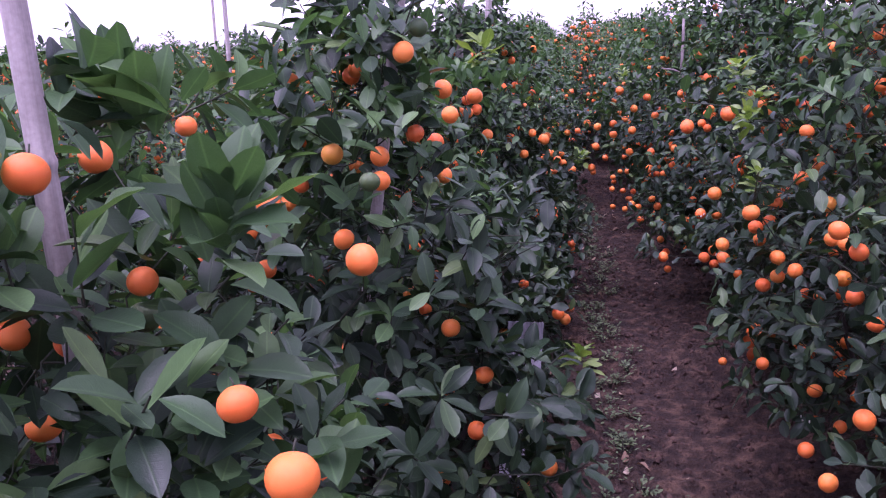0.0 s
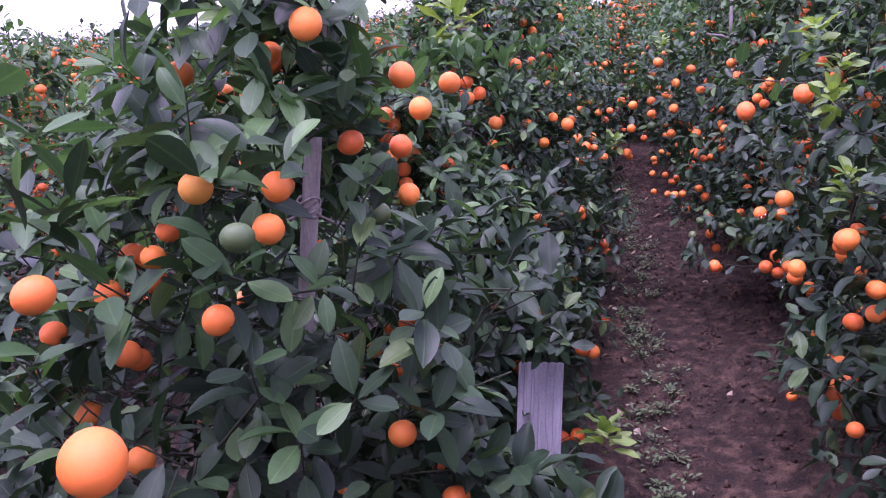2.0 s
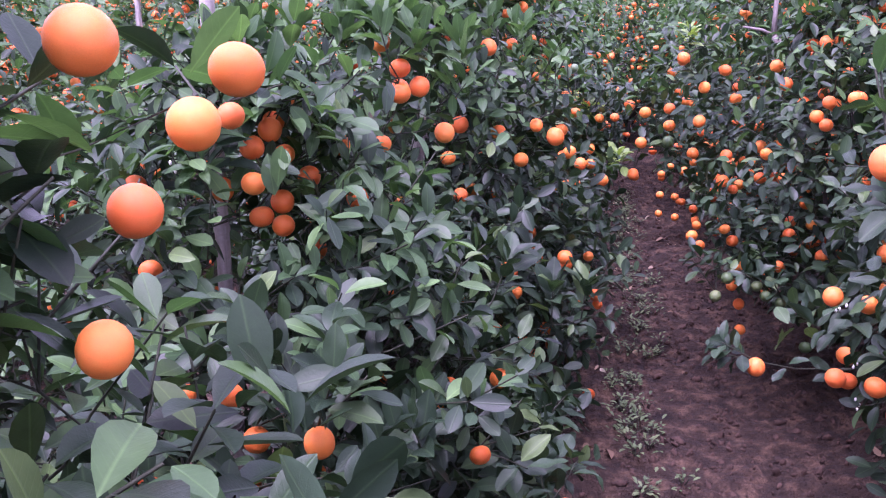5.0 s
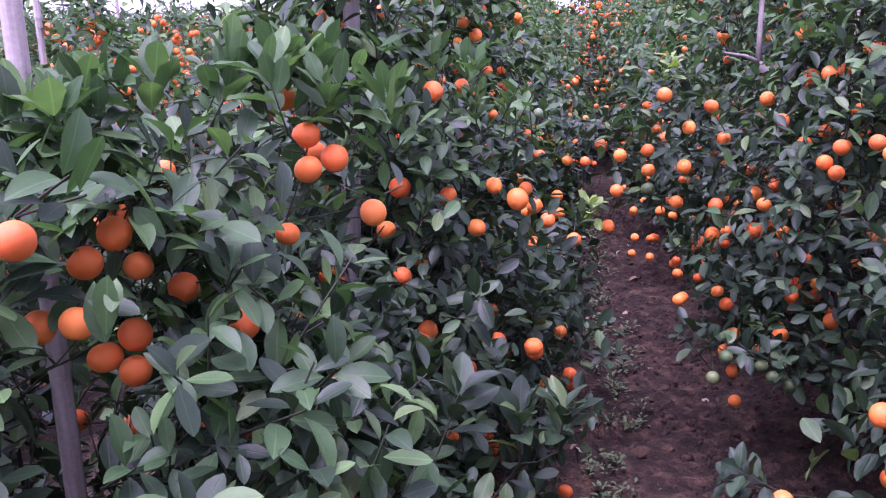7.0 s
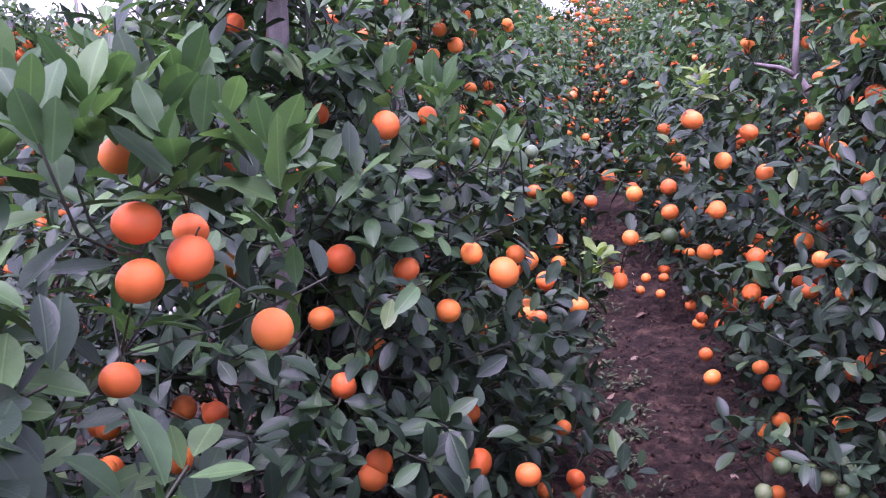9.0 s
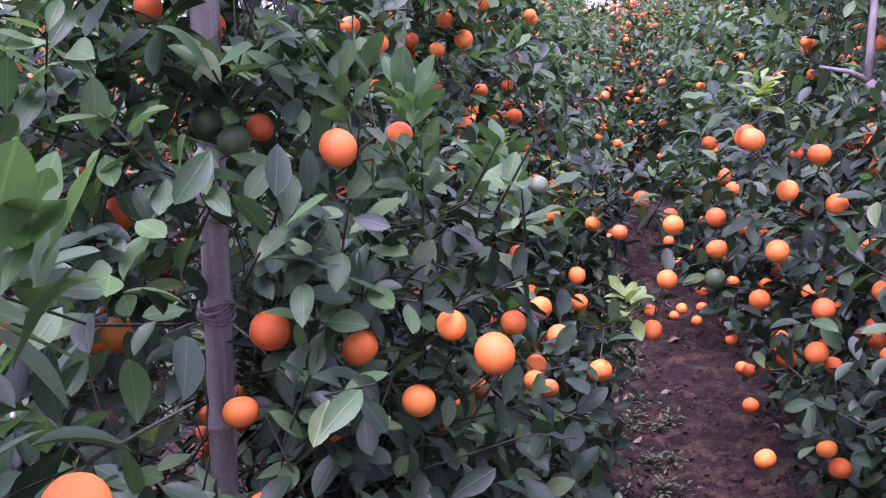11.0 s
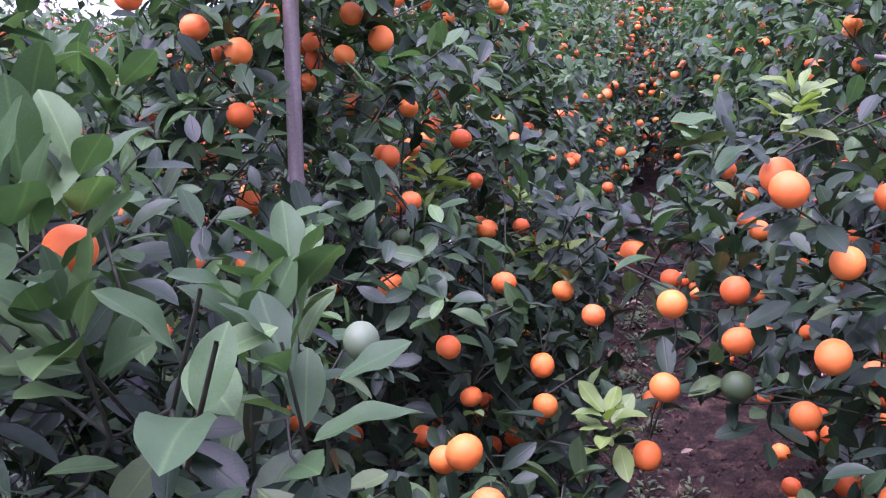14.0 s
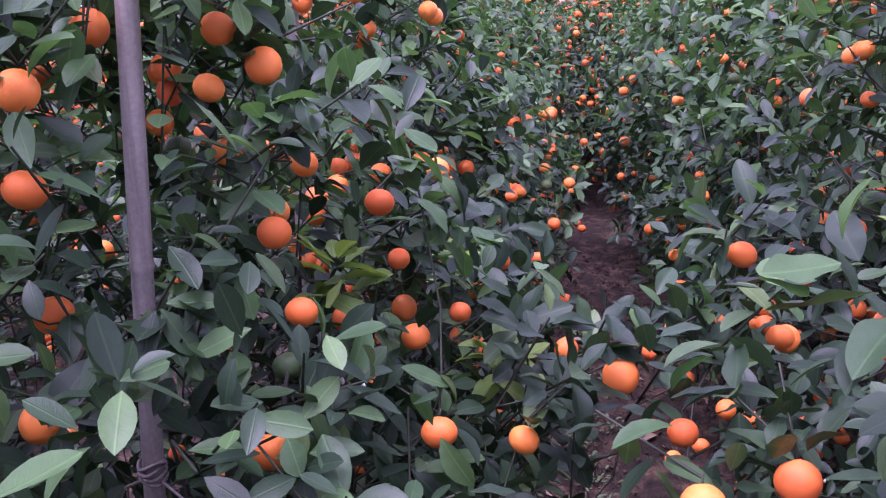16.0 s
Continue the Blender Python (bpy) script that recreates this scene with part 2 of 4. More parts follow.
LEAF_MESH = [one_leaf(v, f, LEAF) for v, f in FINE]
YOUNG_MESH = [one_leaf(v, f, YOUNG) for v, f in FINE]
FRESH_MESH = [one_leaf(v, f, FRESH_TOPLIT) for v, f in FINE]


def joined_leaves(name, mats, shapes, material_):
    """Many leaves as one mesh."""
    groups = [[] for _ in shapes]
    for i, m in enumerate(mats):
        groups[i % len(shapes)].append(m)
    vs, loops, totals, flats, off = [], [], [], [], 0
    for (tv, tf), ms in zip(shapes, groups):
        if not ms:
            continue
        a = np.array(ms, float)
        p = np.einsum("nij,kj->nki", a[:, :3, :3], tv) + a[:, None, :3, 3]
        vs.append(p.reshape(-1, 3))
        flat = np.concatenate([np.array(q) for q in tf])
        sizes = np.array([len(q) for q in tf])
        k, n = len(tv), len(ms)
        loops.append((flat[None, :] + (off + k * np.arange(n))[:, None]).ravel())
        totals.append(np.tile(sizes, n))
        flats.append(np.tile(tv[:, :2], (n, 1)))
        off += k * n
    vs, loops, totals = np.concatenate(vs), np.concatenate(loops), np.concatenate(totals)
    starts = np.concatenate([[0], np.cumsum(totals)[:-1]])
    me = bpy.data.meshes.new(name)
    me.vertices.add(len(vs))
    me.vertices.foreach_set("co", vs.ravel())
    me.loops.add(len(loops))
    me.loops.foreach_set("vertex_index", loops.astype(np.int32))
    me.polygons.add(len(totals))
    me.polygons.foreach_set("loop_start", starts.astype(np.int32))
    me.materials.append(material_)
    me.update(calc_edges=True)
    me.polygons.foreach_set("use_smooth", [True] * len(me.polygons))
    lay_uv(me, np.concatenate(flats), loops)
    return me


# ---- fruit ----
def fruit_shape(seg, rings, squash, lump):
    """A citrus fruit of unit radius: flattened, dimpled at the stalk, with a small scar below."""
    v, f = [(0, 0, squash * 0.93)], []
    for r in range(1, rings):
        a = math.pi * r / rings
        for k in range(seg):
            w = 2 * math.pi * k / seg
            rad = math.sin(a) * (1 + lump * math.sin(3 * w + 1) * 0.4 + lump * math.cos(2 * w))
            z = math.cos(a) * squash - 0.06 * math.exp(-((a / 0.3) ** 2)) + 0.05 * math.exp(-(((math.pi - a) / 0.25) ** 2))
            v.append((rad * math.cos(w), rad * math.sin(w), z))
    v.append((0, 0, -squash * 0.95))
    last = len(v) - 1
    for k in range(seg):
        j = (k + 1) % seg
        f.append((0, 1 + k, 1 + j))
        for r in range(rings - 2):
            a, b = 1 + r * seg, 1 + (r + 1) * seg
            f.append((a + k, b + k, b + j, a + j))
        b = 1 + (rings - 2) * seg
        f.append((b + k, last, b + j))
    return v, f


def calyx_shape():
    """The five-pointed calyx and the stalk on top of a fruit of unit radius."""
    v, f = [(0, 0, 0.95)], []
    for k in range(10):
        w, r = 2 * math.pi * k / 10, (0.19 if k % 2 == 0 else 0.10)
        v.append((r * math.cos(w), r * math.sin(w), 0.935 - 0.03 * (k % 2 == 0)))
    f += [(0, 1 + k, 1 + (k + 1) % 10) for k in range(10)]
    st = tube([(0, 0, 0.9), (0.03, 0.02, 1.15), (0.1, 0.05, 1.4)], [0.06, 0.045, 0.05], 5)
    return join([(v, f), st])


PALE = fruit_material("pale_scarred_peel", [(0.0, (0.10, 0.17, 0.09)), (1.0, (0.14, 0.21, 0.115))])
NEAR_FRUIT = {k: [mesh_of("fruit", *fruit_shape(20, 12, sq, lu), [m]) for sq, lu in ((0.95, 0.0), (0.88, 0.03), (1.06, 0.02))] for k, m in (("", RIPE), ("y", TURNING), ("g", GREEN), ("w", PALE))}
FAR_FRUIT = {k: [mesh_of("fruit", *fruit_shape(12, 7, sq, 0.0), [m]) for sq in (0.95, 0.88)] for k, m in (("", RIPE), ("y", TURNING), ("g", GREEN))}
PETAL = plain("white_petal", [(0.3, (0.62, 0.62, 0.55)), (0.7, (0.78, 0.78, 0.72))], 0.5, 60.0)
BUD = mesh_of("flower_bud", [(q[0] * 0.0023, q[1] * 0.0023, q[2] * 0.0038) for q in fruit_shape(8, 6, 1.0, 0.0)[0]], fruit_shape(8, 6, 1.0, 0.0)[1], [PETAL])
CALYX = mesh_of("calyx", *calyx_shape(), [TWIG])
SMALL_FRUIT = [(np.array(v, float), f) for v, f in (fruit_shape(6, 4, 0.94, 0.0),)]


# ---- trees ----
AISLE_X, AISLE_Z = 0.05, 1.29


def in_aisle(p, margin=0.29):
    """Whether a place lies in the walking space between the two rows, which pickers keep clear."""
    if margin == 0.29 and p.y < 0.75:
        margin = 0.34
    return -1.5 < p.y < 3.85 and (p.x - AISLE_X) ** 2 + (p.z - AISLE_Z) ** 2 < margin * margin


def over_path(p):
    """Whether a place lies low over the trodden soil at the far end of the aisle."""
    return 3.9 < p.y < 6.2 and p.z < 0.70 and 0.14 < p.x < 0.54 - 0.32 * p.z


def crown_radius(u, slim):
    """The crown's width at the height u (0 at its foot, 1 at its top), as a share of its widest."""
    if u <= 0 or u >= 1:
        return 0.0
    return (math.sin(math.pi * min(1, u ** slim)) ** 0.55) * (1.0 - 0.25 * u)


def opening(c):
    """The way from a fruit out of the crown to the walking space, eye-high, a stride before it."""
    return (Vector((AISLE_X, c.y - (0.95 if c.z > 0.5 else 1.35), AISLE_Z)) - c).normalized()


def shoots_of(rng, base, h, rx, ry, foot, count, slim, seed, upright=0.5):
    """Leafy shoots over the crown: foot, direction, length."""
    out = []
    while len(out) < count:
        u = rng.random() ** 0.9
        w = rng.random() * 2 * math.pi
        if rng.random() > crown_radius(u, slim) + 0.15:
            continue
        depth = 1 - abs(rng.gauss(0, 0.31))
        if depth < 0.25:
            continue
        z = foot + (h - foot) * u
        lump = 1 + 0.30 * noise.noise(Vector((math.cos(w) * 1.6 + seed, math.sin(w) * 1.6, z * 2.4)))
        r = crown_radius(u, slim) * lump * depth
        o = Vector((math.cos(w), math.sin(w), 0))
        p = base + Vector((o.x * rx * r, o.y * ry * r, z))
        d = (o * (0.85 - 0.4 * u) + Vector((0, 0, upright * (0.35 + 1.1 * u))) + Vector((rng.gauss(0, 0.4), rng.gauss(0, 0.4), rng.gauss(0, 0.3)))).normalized()
        out.append((p - d * 0.05, d, rng.uniform(0.07, 0.16)))
    return out


def leaves_on(rng, shoot, size, blocked, many=(6, 10), spread=1.0):
    """The leaves of one shoot, spiralling up to a rosette at its tip."""
    p0, d, ln = shoot
    a = d.cross(Vector((0.3, 0.2, 0.93))).normalized()
    b = d.cross(a)
    k, w, out = rng.randint(*many), rng.random() * 6.28, []
    for i in range(k):
        t = 0.22 + 0.78 * ((i + 0.5) / k) ** 0.75
        w += 2.4 + rng.gauss(0, 0.25)
        side = a * math.cos(w) + b * math.sin(w)
        open_ = radians((rng.uniform(70, 100) - 30 * t) * spread)
        ax = d * math.cos(open_) + side * math.sin(open_) + Vector((0, 0, -0.02 - 0.22 * (1 - t) + rng.gauss(0, 0.12)))
        ax.normalize()
        p = p0 + d * (ln * t)
        s = size * rng.uniform(0.70, 1.22) * (0.85 if i == k - 1 else 1)
        mid = p + ax * (s * 0.5)
        if blocked(mid, p + ax * s):
            continue
        nrm = Vector((0, 0, 0.9)) + d * 0.4 - side * 0.3 + Vector((rng.gauss(0, 0.36), rng.gauss(0, 0.36), 0))
        out.append(leaf_matrix(p + ax * 0.006, ax, nrm, s))
    return out


def wood(rng, base, h, rx, ry, shoots, crosses=lambda q: False):
    """Trunk, limbs and twigs under the shoots, as three lists of stems."""
    fork = base + Vector((rng.gauss(0, 0.015), rng.gauss(0, 0.015), 0.16))
    trunk = tube([base + Vector((0, 0, -0.05)), base + Vector((0.004, 0, 0.05)), fork], [0.034, 0.026, 0.022], 8)
    limbs, ends = [], []
    n = 7
    for i in range(n):
        w = 2 * math.pi * i / n + rng.gauss(0, 0.25)
        lift = rng.uniform(0.45, 0.72)
        tip = base + Vector((math.cos(w) * rx * 0.5, math.sin(w) * ry * 0.5, h * lift))
        mid = fork.lerp(tip, 0.45) + Vector((math.cos(w) * 0.07, math.sin(w) * 0.07, -0.02))
        q = [fork, fork.lerp(mid, 0.5) + Vector((math.cos(w) * 0.03, math.sin(w) * 0.03, 0.0)), mid, mid.lerp(tip, 0.5) + Vector((rng.gauss(0, 0.035), rng.gauss(0, 0.035), 0)), tip]
        limbs.append(tube(q, [0.015, 0.011, 0.008, 0.005, 0.0016], 7))
        ends += [q[k].lerp(q[k + 1], f) for k in range(4) for f in (0.25, 0.5, 0.75, 1.0) if k or f > 0.5]
    twigs, along = [], []
    nodes = np.array([tuple(e) for e in ends])
    thick = [0.006] * len(ends)
    axis = np.array((base.x, base.y, h * 0.4))
    for p0, d, ln in sorted(shoots, key=lambda q: (Vector(q[0]) - Vector(axis)).length):
        gap = nodes - np.array(p0)
        i = int(np.argmin(np.sqrt((gap ** 2).sum(1)) + np.maximum(0, gap[:, 2]) * 1.2))
        near = Vector(nodes[i])
        far = (near - p0).length
        t0 = min(0.0036, thick[i] * 0.8)
        bend = near.lerp(p0, 0.5) + Vector((rng.gauss(0, 0.1 * far), rng.gauss(0, 0.1 * far), -0.05 * far))
        if any(crosses(near.lerp(bend, k / 4)) or crosses(bend.lerp(p0, k / 4)) or crosses(p0 + d * (ln * k / 4)) for k in range(5)):
            continue
        twigs.append(tube([near, bend, p0, p0 + d * ln * 0.95], [t0, t0 * 0.85, max(0.0016, t0 * 0.7), 0.0012], 4, False))
        nodes = np.vstack([nodes, tuple(bend), tuple(p0)])
        thick += [t0 * 0.85, max(0.0018, t0 * 0.7)]
        k = int(far / 0.10)
        for j in range(k):
            f = (j + 0.6) / k
            q = near.lerp(bend, f * 2) if f < 0.5 else bend.lerp(p0, f * 2 - 1)
            along.append((q, (p0 - near).normalized() * 0.6 + Vector((rng.gauss(0, 0.5), rng.gauss(0, 0.5), 0.5)), 0.06))
    return trunk, limbs, twigs, [(q, d.normalized(), n_) for q, d, n_ in along]


def stem_part(name, shape, base, mat, parent, label="", kind=""):
    v, f = shape
    ob = part(name, mesh_of(name, [Vector(q) - base for q in v], f, [mat]), parent, None, label)
    if kind:
        tagged(ob, kind=kind)
    return ob


def near_tree(x, y, h, rx, ry, foot, count, slim, seed, fruits, inner, extra, young=(), vigour=(), label="", cover=(), whole=150, size=0.050, flush_size=1.12, young_size=0.75):
    """A fruiting tree beside the aisle. fruits: (x, y, z, radius, ripeness) of those that hang in plain sight; inner: those further in; extra: how many more."""
    rng = random.Random(seed)
    base = Vector((x, y, 0))
    tree = thing("citrus_tree", x, y, 0, label, "tree", "trees along the aisle")
    spots = [(Vector(q[:3]), q[3]) for q in fruits]
    around = [(Vector(q[:3]), q[3], opening(Vector(q[:3])), reach) for some, reach in ((PLAIN_SIGHT, 0.46), (INNER, 0.20)) for q in some if abs(q[1] - y) < 1.2] + [(Vector(q), 0.034 if q[2] < 0.5 else 0.017, opening(Vector(q)), 0.95 if q[2] < 0.5 else 0.46) for q in BARE_POLE if abs(q[1] - y) < 1.2] + [(Vector(q), 0.045, opening(Vector(q)), 0.46) for q in young]
    around += [(Vector(q[:3]), q[3], (Vector((0.0, 1.1, 1.26)) - Vector(q[:3])).normalized(), 1.1) for q in PLAIN_SIGHT if 2.6 < q[1] < 2.78 and q[0] < -0.43 and y < 2]

    def blocked(p, tip):
        if in_aisle(p) or in_aisle(tip) or over_path(p) or over_path(tip) or p.z < 0.04 or tip.z < 0.02 or (p.z < 0.42 and abs(p.x - 0.25) < 0.12):
            return True
        for c, r, o, reach in around:
            v = p - c
            if v.length_squared > 1.3:
                continue
            a = v.dot(o)
            if -r * 0.6 < a < reach and (v - o * a).length < r * 1.15 + 0.05 * a:
                return True
            w = tip - c
            a = w.dot(o)
            if -r * 0.6 < a < reach - 0.06 and (w - o * a).length < r * 0.9 + 0.03 * a:
                return True
        return False

    shoots = shoots_of(rng, base, h, rx, ry, foot, count, slim, seed)
    fruits = fruits + inner
    hung = [(Vector(q[:3]), q[3], q[4]) for q in fruits]
    tries = 0
    while len(hung) < len(fruits) + extra and tries < 6000:
        tries += 1
        p0, d, ln = rng.choice(shoots)
        out = Vector((p0.x - x, p0.y - y, 0))
        if len(hung) > len(fruits) + 3 and rng.random() < 0.16:
            q = rng.choice(hung[len(fruits):])[0]
            p = q + Vector((rng.gauss(0, 0.025), rng.gauss(0, 0.025), rng.gauss(0, 0.03)))
        else:
            p = p0 + out * rng.uniform(-0.02, 0.09) + Vector((rng.gauss(0, 0.02), rng.gauss(0, 0.02), -0.03))
        r = rng.uniform(0.0155, 0.0205)
        if in_aisle(p, 0.52) or over_path(p) or p.z < 0.1 or any((p - q).length < (r + s) * 0.98 for q, s, k in hung):
            continue
        if any(-0.02 < (p - c).dot(o) < 0.45 and ((p - c) - o * (p - c).dot(o)).length < r + s for c, s, o, reach in around):
            continue
        hung.append((p, r, rng.choices(("", "g", "y"), (0.9, 0.07, 0.03))[0]))
    loose = [(p, r, opening(p)) for p, r, k in hung[len(fruits):]]
    fruit_tree = kdtree.KDTree(len(hung))
    for i, (p, r, k) in enumerate(hung):
        fruit_tree.insert(p, i)
    fruit_tree.balance()

    def pierces(p, tip):
        for f in (-0.4, 0.0, 0.5, 0.95):
            q = p + (tip - p) * f
            near, i, gap = fruit_tree.find(q)
            if gap < hung[i][1] * (1.3 if f == 0.0 else 1.12):
                return True
        return False

    def hidden(p, tip):
        if blocked(p, tip) or pierces(p, tip):
            return True
        for c, r, o in loose:
            v = p - c
            if v.length_squared < 0.03:
                a = v.dot(o)
                if -r * 0.6 < a < 0.16 and (v - o * a).length < r * 0.95:
                    return True
        return False

    for c, r in spots:
        o = (c - base)
        o.z = 0
        o.normalize()
        for k in range(2):
            d = (o * 0.5 + Vector((rng.gauss(0, 0.5), 0.45 + rng.gauss(0, 0.3), rng.uniform(0.1, 0.8)))).normalized()
            shoots.append((c - opening(c) * (r + 0.012) + Vector((0, 0, r * 1.1)), d, rng.uniform(0.07, 0.12)))
    shoots = [s for s in shoots if not in_aisle(s[0] + s[1] * s[2]) and not over_path(s[0] + s[1] * s[2]) and not over_path(s[0])]
    for c in cover:
        for k in range(3):
            d = Vector((0.35 + rng.gauss(0, 0.35), -0.3 + rng.gauss(0, 0.35), 0.9)).normalized()
            shoots.append((Vector(c) - d * 0.11 + Vector((rng.gauss(0, 0.03), rng.gauss(0, 0.03), rng.gauss(0, 0.03))), d, 0.12))
    def crosses(q):
        for c, r, o, reach in around:
            v = q - c
            a = v.dot(o)
            if 0.3 * r < a < max(0.5, reach) and (v - o * a).length < r * 1.05:
                return True
        return False

    strong = []
    for c in vigour:
        for k in range(2):
            d = (Vector((0.1 + rng.gauss(0, 0.25), -0.15 + rng.gauss(0, 0.25), 1))).normalized()
            strong.append((Vector(c) + Vector((rng.gauss(0, 0.035), rng.gauss(0, 0.035), -0.07)), d, 0.085))
    trunk, limbs, twigs, along = wood(rng, base, h, rx, ry, shoots + strong, crosses)
    leaves = []
    for s in shoots:
        leaves += leaves_on(rng, s, size, hidden)
    for s in along:
        leaves += leaves_on(rng, s, size, hidden, (2, 4))
    leaves.sort(key=lambda m: abs(m[0][3] - AISLE_X) + 0.35 * max(0, m[1][3] - y) - 0.1 * m[2][3])
    back = Matrix.Translation(-base)
    for i, m in enumerate(leaves[:whole]):
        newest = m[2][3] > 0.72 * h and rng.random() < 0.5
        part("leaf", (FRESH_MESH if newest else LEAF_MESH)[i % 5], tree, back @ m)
    # Lighter leaves increase upward: new growth, plus light from above put into colour.
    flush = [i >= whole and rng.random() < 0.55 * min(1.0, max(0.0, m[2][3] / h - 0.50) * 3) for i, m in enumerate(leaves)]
    near_side = [(m[0][3] - x) * (AISLE_X - x) > -0.02 for m in leaves]
    for name, side, shapes in (("foliage", True, FULL), ("inner_foliage", False, MIDDLE)):
        rest = joined_leaves(name, [back @ m for i, m in enumerate(leaves) if i >= whole and not flush[i] and near_side[i] == side], shapes, LEAF)
        tagged(part(name, rest, tree), kind="stuff")
    tagged(part("flush", joined_leaves("flush", [back @ m for m, k in zip(leaves, flush) if k], FULL, FRESH_TOPLIT), tree, None, "lighter green upper leaves, new growth with top light put into the colour"), kind="stuff")
    for c in young:
        p = Vector(c)
        for s in range(3):
            d = (Vector((rng.gauss(0, 0.25), rng.gauss(0, 0.25), 1))).normalized()
            for i, m in enumerate(leaves_on(rng, (p - d * 0.07, d, 0.07), size * young_size, lambda a, b: False, (4, 7))):
                part("leaf", YOUNG_MESH[i % 5], tree, back @ m, "fresh yellow-green leaf")
    def veils(p):
        for c, r, o, reach in around:
            v = p - c
            a = v.dot(o)
            if -r < a < 0.35 and (v - o * a).length < r * 1.1 + 0.02 * max(a, 0):
                return True
        return False

    for s in strong:
        for i, m in enumerate(leaves_on(rng, s, size * flush_size, lambda a, b: in_aisle(a, 0.2) or in_aisle(b, 0.17) or pierces(a, b) or veils(a), (7, 11), 0.55)):
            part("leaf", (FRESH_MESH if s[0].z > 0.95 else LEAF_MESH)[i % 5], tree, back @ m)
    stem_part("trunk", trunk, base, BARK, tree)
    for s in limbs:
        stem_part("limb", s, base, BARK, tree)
    stem_part("twiggery", join(twigs), base, TWIG, tree, "", "stuff")
    for i in range(6):
        p0, d, ln = rng.choice(shoots)
        p = p0 + d * ln
        if not in_aisle(p, 0.5) and not crosses(p):
            for k in range(3):
                part("flower_bud", BUD, tree, back @ Matrix.Translation(p + Vector((rng.gauss(0, 0.008), rng.gauss(0, 0.008), rng.gauss(0.004, 0.006)))), "white flower bud")
    for i, (p, r, k) in enumerate(hung):
        up = Vector((rng.gauss(0, 0.25), rng.gauss(0, 0.25), 1)) - opening(p) * 0.75
        turn = up.to_track_quat("Z", "Y").to_matrix().to_4x4() @ pose(0, 0, 0, 0, 0, rng.uniform(0, 360))
        ob = part("fruit", NEAR_FRUIT[k][i % 3], tree, back @ Matrix.Translation(p) @ turn @ Matrix.Diagonal((r, r, r, 1)), {"": "", "y": "yellow fruit, not quite ripe", "g": "green unripe fruit", "w": "pale grey-green scarred fruit"}[k])
        if i < len(fruits):
            part("calyx", CALYX, ob)
    return tree


def row_tree(seed, h, rx, ry, foot, count, fruit_count, leaf_size, shapes, label, single):
    """A tree of the rows further off, at the origin; single: each fruit a part of its own."""
    rng = random.Random(seed)
    base = Vector((0, 0, 0))
    tree = thing("citrus_tree", 0, 0, 0, label, "tree", "trees of the further rows")
    shoots = shoots_of(rng, base, h, rx, ry, foot, count, 0.8, seed)
    leaves = []
    for s in shoots:
        leaves += leaves_on(rng, s, leaf_size, lambda a, b: b.z < 0.02, (6, 9))
    # Lighter leaves towards the top paint in sky light and haze, besides new growth.
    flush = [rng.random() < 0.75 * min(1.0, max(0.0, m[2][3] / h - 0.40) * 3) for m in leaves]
    tagged(part("foliage", joined_leaves("foliage", [m for m, k in zip(leaves, flush) if not k], shapes, LEAF), tree), kind="stuff")
    tagged(part("flush", joined_leaves("flush", [m for m, k in zip(leaves, flush) if k], shapes, FRESH_TOPLIT), tree, None, "lighter green upper leaves, new growth with top light put into the colour"), kind="stuff")
    trunk, limbs, twigs, along = wood(rng, base, h, rx, ry, shoots[::6])
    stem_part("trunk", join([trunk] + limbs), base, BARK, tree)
    tagged(stem_part("twiggery", join(twigs), base, TWIG, tree), kind="stuff")
    spots = []
    for i in range(fruit_count):
        p0, d, ln = rng.choice(shoots)
        p = p0 + Vector((rng.gauss(0, 0.03), rng.gauss(0, 0.03), -0.03)) + Vector((p0.x, p0.y, 0)) * rng.uniform(0.05, 0.2)
        spots.append((p, rng.uniform(0.0165, 0.0215)))
    if single:
        for i, (p, r) in enumerate(spots):
            part("fruit", FAR_FRUIT["g" if i % 15 == 0 else ""][i % 2], tree, Matrix.Translation(p) @ Matrix.Diagonal((r, r, r, 1)))
    else:
        ms = [Matrix.Translation(p) @ Matrix.Diagonal((r, r, r, 1)) for p, r in spots]
        tagged(part("fruiting", joined_leaves("fruiting", ms, SMALL_FRUIT, RIPE), tree), kind="stuff")
    return tree


